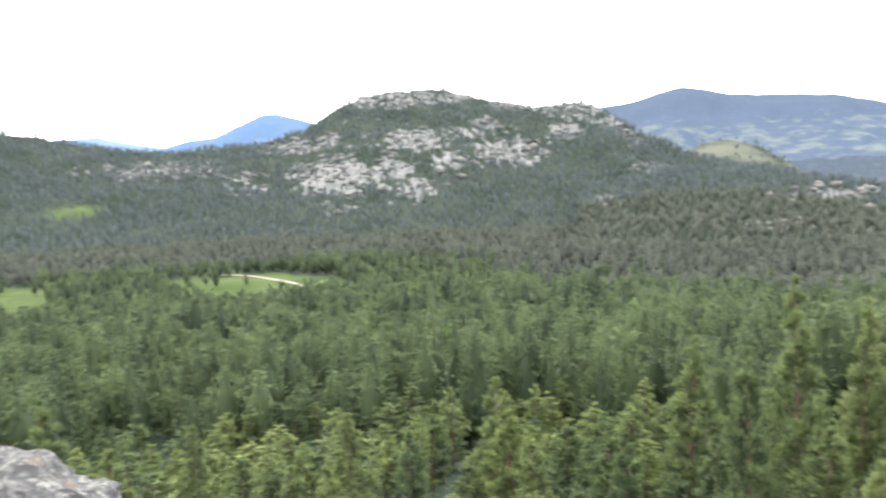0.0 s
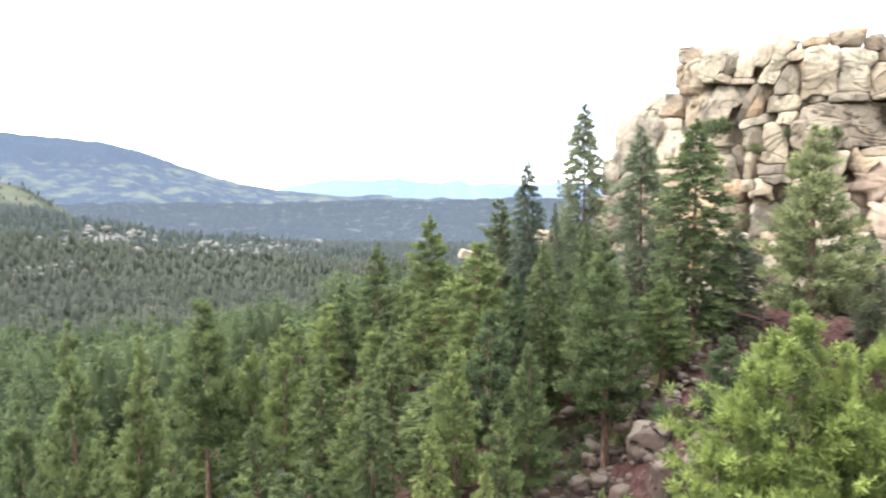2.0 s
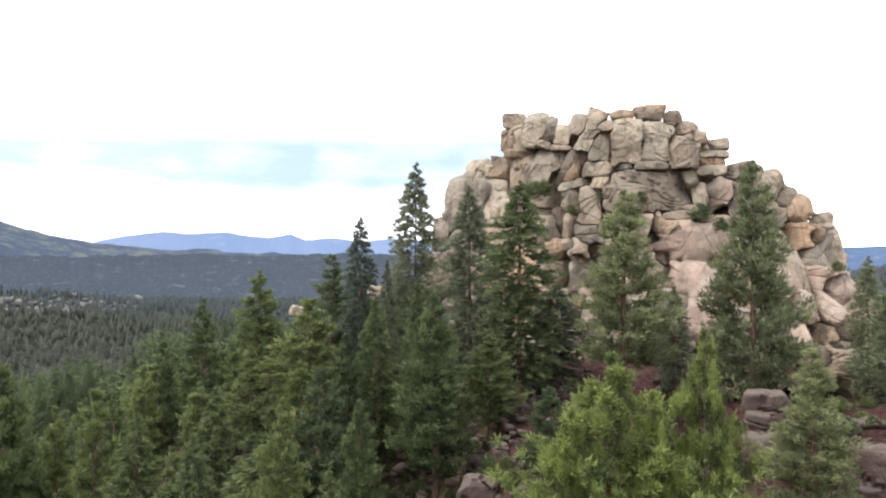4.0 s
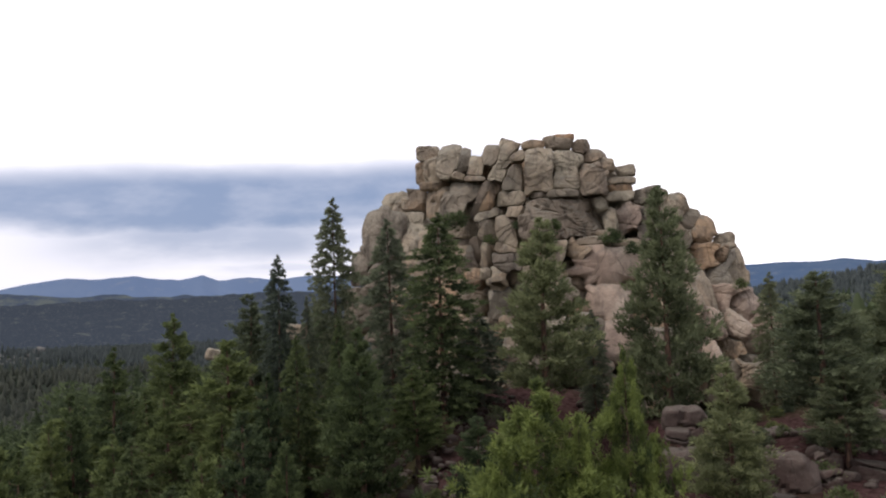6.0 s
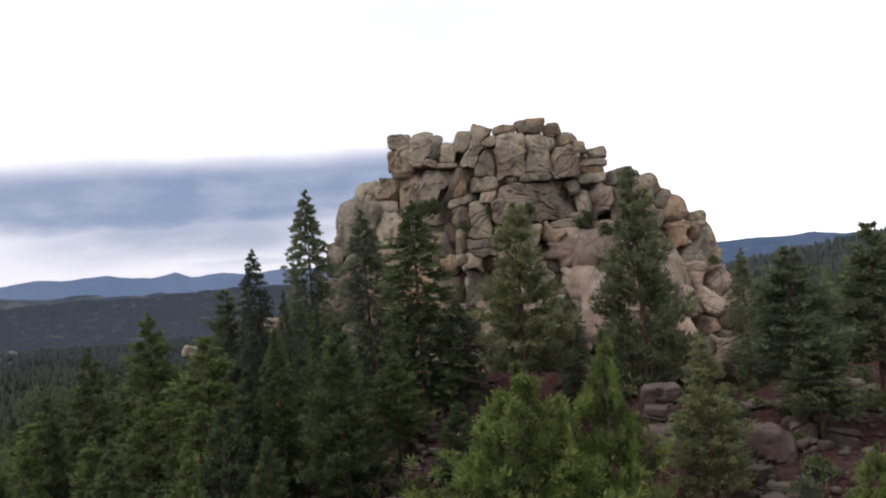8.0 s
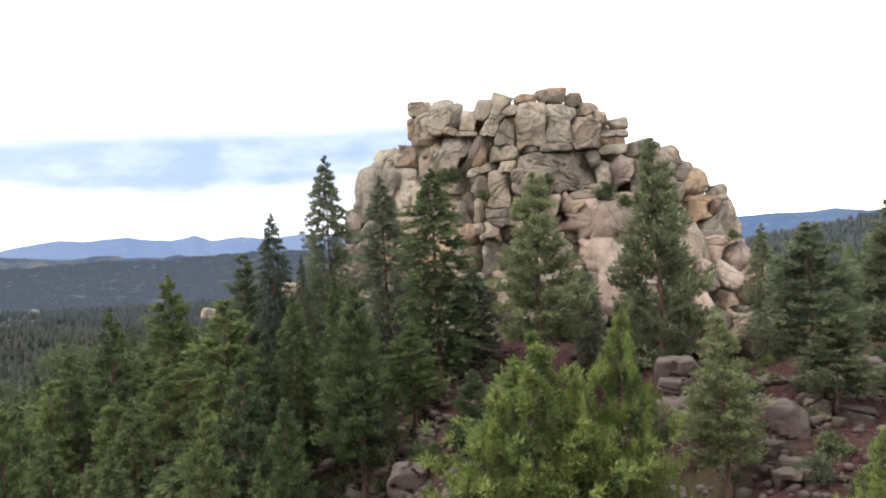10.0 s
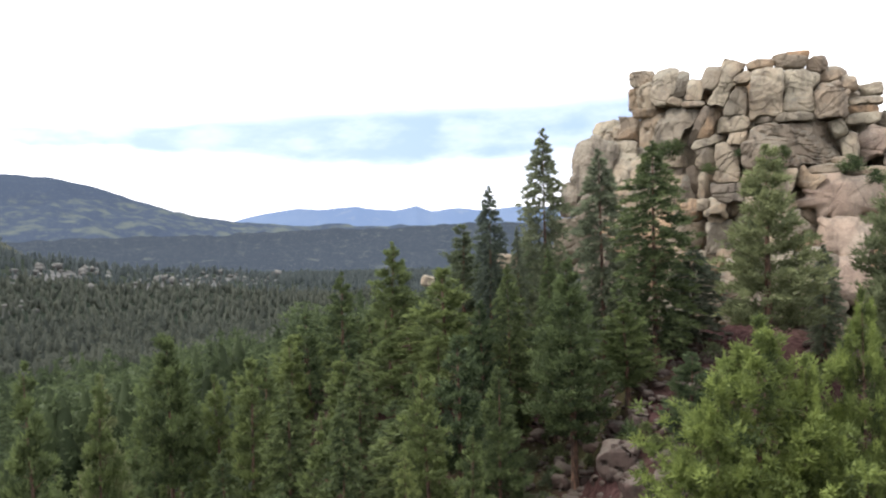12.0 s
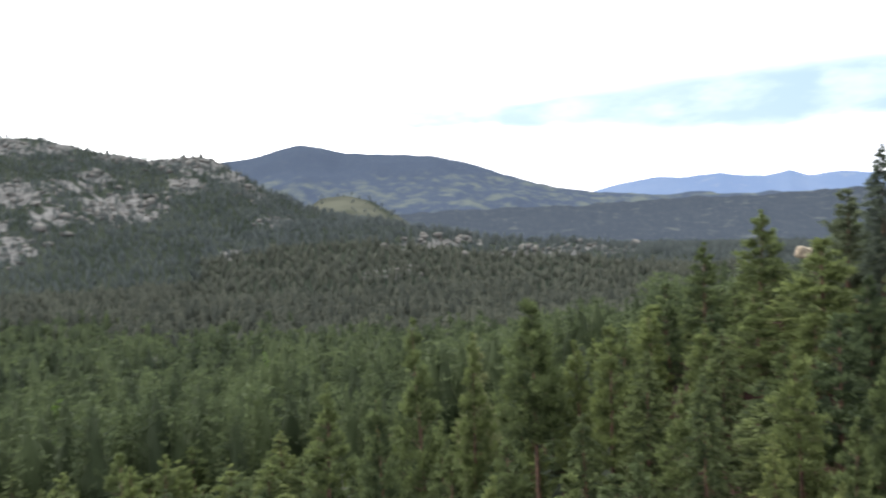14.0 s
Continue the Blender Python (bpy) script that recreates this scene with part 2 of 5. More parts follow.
colour = n.mix(n.ramp(n.math("ADD", bare, n.math("MULTIPLY", n.math("SUBTRACT", n.noise(p, 0.05, 5.0, 0.7), 0.5), 0.9)), 0.42, 0.58), colour, stone)
n.link(colour, b.inputs["Base Color"])
b.inputs["Roughness"].default_value = 0.95
bump(n, b, fine, 0.6, 0.12)
b.inputs["Specular IOR Level"].default_value = 0.0


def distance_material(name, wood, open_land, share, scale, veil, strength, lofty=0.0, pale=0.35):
    """A far backdrop range: miles of bright air painted into colours and faint glow."""
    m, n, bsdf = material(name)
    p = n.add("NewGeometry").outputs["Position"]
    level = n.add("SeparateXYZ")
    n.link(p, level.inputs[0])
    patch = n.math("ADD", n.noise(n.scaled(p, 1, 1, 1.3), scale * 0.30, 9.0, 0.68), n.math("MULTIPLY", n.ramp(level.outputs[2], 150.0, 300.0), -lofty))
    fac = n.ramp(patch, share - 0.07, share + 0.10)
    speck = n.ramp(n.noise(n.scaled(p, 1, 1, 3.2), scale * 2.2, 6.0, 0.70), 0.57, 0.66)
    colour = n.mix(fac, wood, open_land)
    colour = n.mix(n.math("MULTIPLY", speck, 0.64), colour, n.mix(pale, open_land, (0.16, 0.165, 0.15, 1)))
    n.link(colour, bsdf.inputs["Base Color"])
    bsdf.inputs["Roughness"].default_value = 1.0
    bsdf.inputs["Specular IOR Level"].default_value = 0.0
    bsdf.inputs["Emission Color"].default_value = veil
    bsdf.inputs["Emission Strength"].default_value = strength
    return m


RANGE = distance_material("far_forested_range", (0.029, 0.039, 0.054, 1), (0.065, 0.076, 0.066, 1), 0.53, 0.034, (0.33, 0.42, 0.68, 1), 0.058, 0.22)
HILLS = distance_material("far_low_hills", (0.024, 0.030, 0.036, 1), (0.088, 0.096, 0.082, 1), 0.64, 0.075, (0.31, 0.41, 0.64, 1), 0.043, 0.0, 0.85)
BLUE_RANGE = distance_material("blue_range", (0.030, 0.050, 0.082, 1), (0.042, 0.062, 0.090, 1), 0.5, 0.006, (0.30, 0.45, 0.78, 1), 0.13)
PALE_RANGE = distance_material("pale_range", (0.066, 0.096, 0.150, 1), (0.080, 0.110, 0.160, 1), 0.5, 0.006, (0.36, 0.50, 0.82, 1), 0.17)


# ---- the lie of the land ----
def lattice(ix, iy, seed):
    v = np.sin(ix * 127.1 + iy * 311.7 + seed * 74.7) * 43758.5453
    return v - np.floor(v)


def vnoise(x, y, seed=0):
    """Smooth value noise, 0 to 1."""
    x, y = np.asarray(x, float), np.asarray(y, float)
    ix, iy = np.floor(x), np.floor(y)
    u, v = x - ix, y - iy
    u, v = u * u * (3 - 2 * u), v * v * (3 - 2 * v)
    a, b = lattice(ix, iy, seed), lattice(ix + 1, iy, seed)
    c, d = lattice(ix, iy + 1, seed), lattice(ix + 1, iy + 1, seed)
    return (a * (1 - u) + b * u) * (1 - v) + (c * (1 - u) + d * u) * v


def fbm(x, y, seed=0, octaves=4):
    total, size, amount = 0.0, 1.0, 0.5
    for i in range(octaves):
        total = total + vnoise(np.asarray(x) * size, np.asarray(y) * size, seed + i * 17) * amount
        size, amount = size * 2.03, amount * 0.5
    return total / (1 - 0.5 ** octaves)


def step(x, a, b):
    s = np.clip((x - a) / (b - a), 0, 1)
    return s * s * (3 - 2 * s)


def polar(x, y):
    return np.degrees(np.arctan2(x, y)), np.hypot(x, y)


def profile(v, *pairs):
    return np.interp(v, pairs[0::2], pairs[1::2])


def ridge(az, r, crest, near, top, base, power=1.0, seed=3, rough=0.12):
    """A ridge whose crest stands `top` metres off, at these (bearing, elevation) degrees, rising from `near`."""
    el = np.interp(az, [c[0] for c in crest], [c[1] for c in crest])
    el = el + (fbm(az * 1.3, az * 0 + 5, seed, 4) - 0.5) * rough * 2
    h = top * np.tan(np.radians(el))
    s = np.clip((r - near) / (top - near), 0, 1) ** power
    rise = base + (h - base) * s
    fall = h - np.maximum(r - top, 0) * 0.32
    return np.where(r < top, rise, fall)


ROCKY = ((-48, 4.74), (-36, 4.44), (-29.4, 3.84), (-25.6, 3.09), (-22.8, 2.59), (-19.2, 2.29), (-15.4, 2.54), (-12.2, 2.84), (-9.5, 3.69), (-7.2, 5.24), (-5.5, 5.94),
         (-3, 6.24), (-0.5, 6.34), (1.1, 5.99), (3.2, 5.54), (7.3, 4.74), (10.6, 4.94), (11.8, 4.44), (13.3, 3.44), (15.3, 2.14), (17.2, 1.09), (20.9, -0.01), (24.5, -0.76), (28, -2.06), (34, -4.86))
WOODED = ((12, -1.2), (17, -0.5), (21, -0.35), (24.5, -0.8), (28, -1.4), (31, -2.1), (37, -2.6), (43, -3.4), (47, -3.9), (53, -4.8), (64, -6))


def ground(x, y):
    """Height of the ground below the eye, which is at 0."""
    az, r = polar(x, y)
    valley = profile(r, 0, -2.3, 5, -3.2, 9, -9, 20, -21, 45, -28, 60, -31, 135, -41, 200, -45, 300, -55, 350, -59.5, 500, -67, 650, -68, 900, -56, 1400, -62, 2000, -90, 5000, -110)
    saddle = profile(r, 0, -2.3, 5, -3.2, 10, -7, 18, -12.5, 26, -14.2, 45, -12.6, 58, -9.5, 75, -8.5, 110, -18, 200, -40, 400, -62, 700, -72, 1000, -72, 1400, -75, 2000, -90, 5000, -110)
    away = profile(r, 0, -2.3, 6, -2.6, 40, -6, 120, -14, 400, -30, 1500, -20, 3000, 30, 5000, 120)
    z = valley + (saddle - valley) * step(az, 16, 58)
    z = z + 3.8 * step(az, 83, 93) * step(r, 12, 24) * (1 - step(r, 42, 56))
    # the stony gully below the tower, and the bank that rises to its foot
    z = z + (3.6 * step(az, 63.5, 69) * (1 - step(az, 78, 84)) * step(r, 31, 44) - 1.7 * step(az, 52, 58) * (1 - step(az, 62.5, 66)) * step(r, 26, 36)) * (1 - step(r, 52, 66))
    back = np.maximum(step(az, 112, 140), step(-az, 55, 85))
    z = z + (away - z) * back
    z = z + (fbm(x / 23, y / 23, 2) - 0.5) * np.clip(r / 30, 0, 1) * 3.0 + (fbm(x / 5, y / 5, 9) - 0.5) * np.clip(r / 20, 0, 1) * 0.9
    z = z + (fbm(x / 260, y / 260, 4) - 0.5) * np.clip((r - 700) / 1200, 0, 1) * 26 * (1 - back)
    hills = ridge(az, r, ROCKY, 760, 1280, profile(r, 0, -66, 760, -58, 5000, -30), 1.15, 3, 0.16) + (fbm(x / 70, y / 70, 21) - 0.5) * 30 * np.clip((r - 760) / 200, 0, 1) * np.clip((1290 - r) / 160, 0, 1)
    z = np.where((az > -62) & (az < 34), np.maximum(z, hills), z)
    low = ridge(az, r, WOODED, 540, 900, profile(r, 0, -70, 540, -69, 5000, -69), 0.9, 8, 0.12) + (fbm(x / 60, y / 60, 31) - 0.5) * 12 * np.clip((r - 540) / 100, 0, 1) * np.clip((920 - r) / 100, 0, 1)
    z = np.where((az > 10) & (az < 66), np.maximum(z, low), z)
    knoll = ridge(az, r, ((15.2, -4), (16.4, -1.5), (17.2, 0.6), (18.0, 1.15), (18.9, 1.72), (20.6, 1.80), (22.4, 1.35), (24.5, 0.0), (26, -1.2), (28, -3)), 1500, 2050, -70, 0.7, 5, 0.05)
    z = np.where((az > 15) & (az < 29) & (r > 1500), np.maximum(z, knoll), z)
    right = ridge(az, r, ((84, -3), (90, -1.2), (96, -0.4), (98.7, 0.0), (106, 0.8), (118, 0.4), (125, -3)), 500, 1400, -40, 1.0, 6, 0.10)
    return np.where((az > 83) & (az < 126) & (r > 500), np.maximum(z, right), z)


def height(x, y):
    return float(ground(np.array([x]), np.array([y]))[0])


def bare_share(x, y, z):
    """Where the mountain shows bare granite: 0 to 1."""
    az, r = polar(x, y)
    el = np.degrees(np.arctan2(z, r))
    spots = 0.0
    for a, e, wa, we, k_ in ((-1, 2.6, 11, 2.6, 0.37), (-3.6, 5.8, 4.0, 0.76, 1.10), (9.0, 4.8, 3.2, 0.59, 0.85), (9.3, 2.9, 1.3, 0.68, 1.10), (5.1, 1.5, 3.0, 1.10, 1.0), (-1.9, 2.7, 2.6, 1.0, 1.0), (-8.1, 2.9, 1.1, 0.59, 0.85), (-7.5, 0.2, 3.2, 1.60, 1.10), (-2.1, -0.9, 2.5, 1.27, 0.75), (-3.7, 0.6, 2.5, 1.27, 0.80), (-11.0, 2.4, 1.3, 0.59, 0.70), (11.8, -2.3, 1.1, 0.34, 0.65), (-6.8, -2.2, 2.5, 0.59, 0.55), (0.9, 0.9, 2.5, 1.10, 0.60), (3.1, 3.5, 2.1, 0.84, 0.60),
                            (-10.5, 2.4, 2.5, 1.0, 0.6), (-20, 1.1, 6, 0.7, 0.62), (-14, 0.0, 2.5, 1.3, 0.45), (12.3, -2.2, 1.1, 0.45, 0.85), (15.5, 0.0, 1.6, 0.5, 0.75), (24, -4.2, 3.4, 0.7, 0.44), (36, -3.2, 7.5, 0.45, 0.68),
                            (27, -2.2, 4, 0.5, 0.7), (-8, -5.2, 2, 0.5, 0.5), (14, 2.2, 1.5, 0.8, 0.5), (1.6, 5.7, 2.4, 0.45, 0.95), (5.4, 5.0, 2.2, 0.42, 0.85), (10.6, 4.5, 2.2, 0.7, 1.2), (12.6, 3.4, 1.2, 0.6, 1.0)):
        spots = np.maximum(spots, k_ * np.exp(-(((az - a) / wa) ** 2 + ((el - e) / we) ** 2)))
    grainy = 0.36 * fbm(az * 2.1, el * 3.4, 40, 4) + 0.64 * fbm(az * 7.5, el * 9.0, 44, 3)
    out = np.clip((np.minimum(spots, 0.95) * 0.56 + grainy - 0.69) * 6.0, 0, 1) * np.clip(spots * 4, 0, 1)
    return np.where((r > 560) & (r < 1400), out, 0.0)


def meadow_share(x, y, z):
    az, r = polar(x, y)
    el = np.degrees(np.arctan2(z, r))
    wob = (fbm(x / 34, y / 34, 51, 5) - 0.5) * 2.4
    a = 1 - ((az + 14.2) / 7.2) ** 2 - ((r - 458 - (az + 14) * -6) / 84) ** 2 + wob
    b = 1 - ((az + 31.5) / 4.6) ** 2 - ((r - 460) / 92) ** 2 + wob
    c = 1 - ((az + 25.4) / 2.4) ** 2 - ((el + 1.45 - (az + 25) * 0.1) / 0.42) ** 2 + wob * 0.6
    return np.maximum(np.maximum(step(a, 0.05, 0.2), step(b, 0.05, 0.2)), np.where(r > 600, step(c, 0.05, 0.3), 0))


def heath_share(x, y):
    az, r = polar(x, y)
    k_ = np.where((az > 16) & (az < 26.5) & (r > 1600), step(fbm(x / 130, y / 130, 61) + 0.25, 0.45, 0.6), 0.0)
    far = np.where(r > 1500, step(fbm(x / 260, y / 160, 63), 0.60, 0.70) * 0.25, 0.0)
    return np.maximum(k_, far)


def sheet_mesh(name, verts, faces, masks, mat):
    me = bpy.data.meshes.new(name)
    me.vertices.add(len(verts))
    me.vertices.foreach_set("co", np.asarray(verts, np.float32).ravel())
    faces = np.asarray(faces, np.int32)
    size = faces.shape[1]
    me.loops.add(faces.size)
    me.loops.foreach_set("vertex_index", faces.ravel())
    me.polygons.add(len(faces))
    me.polygons.foreach_set("loop_start", np.arange(0, faces.size, size, dtype=np.int32))
    me.update(calc_edges=True)
    for key, values in masks.items():
        at = me.attributes.new(key, "FLOAT", "POINT")
        at.data.foreach_set("value", np.asarray(values, np.float32))
    me.materials.append(mat)
    me.validate()
    return me


def smooth(me):
    me.polygons.foreach_set("use_smooth", np.ones(len(me.polygons), bool))
    return me


bearings = np.concatenate([np.arange(-60, 120, 0.4), np.arange(120, 300, 3.0)])
rings = np.concatenate([np.geomspace(0.5, 60, 46)[:-1], np.geomspace(60, 560, 50)[:-1], np.arange(560, 1400, 9.0), np.geomspace(1400, 4900, 56)])
A, RR = np.meshgrid(bearings, rings)
X, Y = RR * np.sin(np.radians(A)), RR * np.cos(np.radians(A))
Z = ground(X, Y)
na, nr = len(bearings), len(rings)
i, j = np.meshgrid(np.arange(nr - 1), np.arange(na), indexing="ij")
j2 = (j + 1) % na
quads = np.stack([i * na + j, (i + 1) * na + j, (i + 1) * na + j2, i * na + j2], -1).reshape(-1, 4)[:, ::-1]
xs, ys, zs = X.ravel(), Y.ravel(), Z.ravel()
masks = {"bare": bare_share(xs, ys, zs), "meadow": meadow_share(xs, ys, zs), "heath": heath_share(xs, ys), "woods": np.maximum(step(polar(xs, ys)[1], 90, 260), step(polar(xs, ys)[1], 30, 60) * (1 - step(polar(xs, ys)[0], 38, 48)))}
land = new("ground", smooth(sheet_mesh("ground", np.stack([xs, ys, zs], -1), quads, masks, SOIL)))
tagged(land, "wooded mountain ground falling into a broad valley", "ground", kind="structure")


def far_range(name, label, crest, near, top, mat, seed, rough, deep=0.32):
    """A distant mountain range, from its foot to a little behind its crest."""
    a = np.arange(crest[0][0], crest[-1][0] + 0.01, 0.15)
    steps_ = np.concatenate([np.linspace(near, top, 34), [top * 1.01, top * 1.03]])
    AA, R2 = np.meshgrid(a, steps_)
    x, y = R2 * np.sin(np.radians(AA)), R2 * np.cos(np.radians(AA))
    z = ridge(AA, R2, crest, near, top, -100.0, 1.0, seed, rough)
    z = z + (fbm(x / 260, y / 260, seed + 3, 5) - 0.5) * min(120, (top - near) * 0.09) * np.clip((R2 - near) / 300, 0, 1) * np.clip((top - R2) / 250, 0, 1)
    n2, m2 = len(steps_), len(a)
    i, j = np.meshgrid(np.arange(n2 - 1), np.arange(m2 - 1), indexing="ij")
    f = np.stack([i * m2 + j, i * m2 + j + 1, (i + 1) * m2 + j + 1, (i + 1) * m2 + j], -1).reshape(-1, 4)
    ob = new(name, smooth(sheet_mesh(name, np.stack([x.ravel(), y.ravel(), z.ravel()], -1), f, {}, mat)))
    return tagged(ob, label, "mountain range", kind="structure")


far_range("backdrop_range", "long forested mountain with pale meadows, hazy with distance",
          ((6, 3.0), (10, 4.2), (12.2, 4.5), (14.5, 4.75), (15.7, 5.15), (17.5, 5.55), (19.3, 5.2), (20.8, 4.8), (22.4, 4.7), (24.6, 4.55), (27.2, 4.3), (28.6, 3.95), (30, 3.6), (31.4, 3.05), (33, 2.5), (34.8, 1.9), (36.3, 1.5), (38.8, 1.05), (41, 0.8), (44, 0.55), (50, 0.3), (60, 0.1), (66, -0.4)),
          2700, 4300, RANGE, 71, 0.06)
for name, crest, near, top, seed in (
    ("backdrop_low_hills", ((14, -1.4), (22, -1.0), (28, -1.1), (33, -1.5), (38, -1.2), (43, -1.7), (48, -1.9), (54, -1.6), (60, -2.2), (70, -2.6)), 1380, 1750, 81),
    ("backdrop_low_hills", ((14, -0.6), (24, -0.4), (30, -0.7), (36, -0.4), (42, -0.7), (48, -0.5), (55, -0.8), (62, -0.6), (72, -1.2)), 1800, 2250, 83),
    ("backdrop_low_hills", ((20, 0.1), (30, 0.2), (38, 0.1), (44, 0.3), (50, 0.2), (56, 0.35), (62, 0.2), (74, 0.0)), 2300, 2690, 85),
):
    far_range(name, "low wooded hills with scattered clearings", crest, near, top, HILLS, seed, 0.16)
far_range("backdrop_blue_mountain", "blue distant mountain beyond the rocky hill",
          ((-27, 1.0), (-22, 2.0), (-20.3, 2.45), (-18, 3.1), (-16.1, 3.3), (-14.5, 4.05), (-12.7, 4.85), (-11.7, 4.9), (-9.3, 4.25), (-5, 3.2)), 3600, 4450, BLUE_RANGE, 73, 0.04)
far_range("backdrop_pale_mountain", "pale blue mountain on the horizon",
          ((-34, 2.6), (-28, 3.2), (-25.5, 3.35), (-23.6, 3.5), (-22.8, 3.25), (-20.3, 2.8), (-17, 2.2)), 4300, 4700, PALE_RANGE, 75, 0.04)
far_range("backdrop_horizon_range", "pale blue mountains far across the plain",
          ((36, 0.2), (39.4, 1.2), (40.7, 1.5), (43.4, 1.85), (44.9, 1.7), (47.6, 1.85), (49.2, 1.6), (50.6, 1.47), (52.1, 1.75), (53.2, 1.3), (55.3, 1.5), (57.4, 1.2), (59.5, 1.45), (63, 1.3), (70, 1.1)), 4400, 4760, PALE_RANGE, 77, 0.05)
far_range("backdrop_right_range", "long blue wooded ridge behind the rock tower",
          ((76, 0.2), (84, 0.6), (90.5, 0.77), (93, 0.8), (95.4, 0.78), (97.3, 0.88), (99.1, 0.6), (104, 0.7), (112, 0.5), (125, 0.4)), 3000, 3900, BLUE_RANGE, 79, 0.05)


# ---- trees ----
def envelope(kind, s, w):
    """Crown radius at the share s of its height."""
    if kind.startswith("fir"):
        return w / 2 * np.clip((1.0 - s) / 0.36, 0, 1) ** 0.80 * (0.70 + 0.30 * np.clip(s / 0.12, 0, 1)) + 0.012 * w
    if kind == "pine_round":
        return w / 2 * np.clip((1.0 - s) / 0.60, 0, 1) ** 0.55 * (0.62 + 0.38 * np.clip(s / 0.2, 0, 1)) + 0.05 * w
    if kind == "pine_broad":
        return w / 2 * np.clip((1.0 - s) / 0.80, 0, 1) ** 0.80 * (0.70 + 0.30 * np.clip(s / 0.15, 0, 1)) + 0.03 * w
    return w / 2 * np.clip((1.0 - s) / 0.82, 0, 1) ** 0.82 * (0.66 + 0.34 * np.clip(s / 0.15, 0, 1)) + 0.022 * w


def crown_soup(rng, kind, h, w, low, boughs, clumps, blades, size, spread, slim=0.2):
    """A crown of flat boughs that carry tufts of needles: three corners a blade, with a tone for each tuft."""
    fir = kind.startswith("fir")
    grid = np.linspace(0, 1, 200)
    share = np.cumsum(envelope(kind, grid, w) + (0.30 if fir else 0.10) * w)
    share = share / share[-1]
    s = np.interp((np.arange(boughs) + rng.random(boughs)) / boughs, share, grid)
    th = np.arange(boughs) * 2.4 + rng.normal(0, 0.5, boughs)
    wide = envelope(kind, s, w)
    far = wide * (rng.uniform(0.72, 1.12, boughs) if fir else rng.uniform(0.58, 1.18, boughs))
    broad = kind == "pine_broad"
    rise = rng.uniform(-0.30, -0.02, boughs) + 0.25 * s if fir else rng.uniform(-0.05, 0.50, boughs) if broad else rng.uniform(-0.10, 0.34, boughs) + 0.50 * s ** 2
    fine = 0.50 + 0.50 * np.clip(wide / (0.26 * w), 0, 1)
    u = (np.arange(clumps) + rng.random((boughs, clumps))) / clumps
    u = 0.22 + 0.80 * u ** (0.85 if fir else 0.62)
    side = rng.normal(0, 0.17 if fir else 0.26, (boughs, clumps))
    rad = far[:, None] * u
    ang = th[:, None] + side
    tip = -0.16 * rad * u if fir else 0.10 * rad * u
    c = np.stack([rad * np.cos(ang), rad * np.sin(ang), low + s[:, None] * (h - low) + rise[:, None] * rad + tip + rng.normal(0, 0.05 if fir else 0.16 if broad else 0.09, rad.shape) * fine[:, None]], -1).reshape(-1, 3)
    c[:, 2] = np.minimum(c[:, 2], h)
    out = np.stack([np.cos(ang), np.sin(ang), np.full(ang.shape, -0.10 if fir else 0.55)], -1).reshape(-1, 3)
    bough = rng.normal(0, 0.12, boughs)
    # fresh tips paler; inner and lower crown shade is painted into the tone
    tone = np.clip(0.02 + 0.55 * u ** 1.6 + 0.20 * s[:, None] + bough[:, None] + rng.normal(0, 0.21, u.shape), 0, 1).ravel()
    fine = np.repeat(np.repeat(fine, clumps), blades)[:, None]
    off = rng.normal(0, 1, (len(c) * blades, 3))
    c = np.repeat(c, blades, 0) + off * spread * (1, 1, 0.40 if fir else 1.0 if broad else 0.75) * fine
    # the needles of a tuft point away from its middle and outwards
    d = np.repeat(out, blades, 0) * (0.75 if fir else 0.28 if broad else 0.45) + off * ((0.5, 0.5, 0.5) if broad else (0.25, 0.25, 0.18)) + (0, 0, 0.05 if fir else 0.30 if broad else 0.25) + rng.normal(0, 0.30, c.shape)
    d /= np.linalg.norm(d, axis=1)[:, None]
    across = np.cross(d, rng.normal(0, 1, c.shape))
    across /= np.linalg.norm(across, axis=1)[:, None]
    z = size * rng.uniform(0.6, 1.35, len(c))[:, None] * (0.3 + 0.7 * fine)
    tri = np.stack([c - across * z * slim - d * z * 0.3, c + across * z * slim - d * z * 0.3, c + d * z * 0.7], 1)
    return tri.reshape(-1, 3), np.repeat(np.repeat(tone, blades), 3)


def tube(points, radii, sides=6):
    """A tapered round limb along a line of points."""
    v, f = [], []
    for q, (p, r) in enumerate(zip(points, radii)):
        for a in range(sides):
            t = 2 * math.pi * a / sides
            v.append((p[0] + r * math.cos(t), p[1] + r * math.sin(t), p[2]))
        if q:
            o = (q - 1) * sides
            f += [(o + a, o + (a + 1) % sides, o + sides + (a + 1) % sides, o + sides + a) for a in range(sides)]
    return v, f


KINDS = {"pine": PINE, "pine_tall": PINE, "pine_broad": BRIGHT_PINE, "pine_grey": PINE_GREY, "fir": FIR, "fir_green": FIR_GREEN}


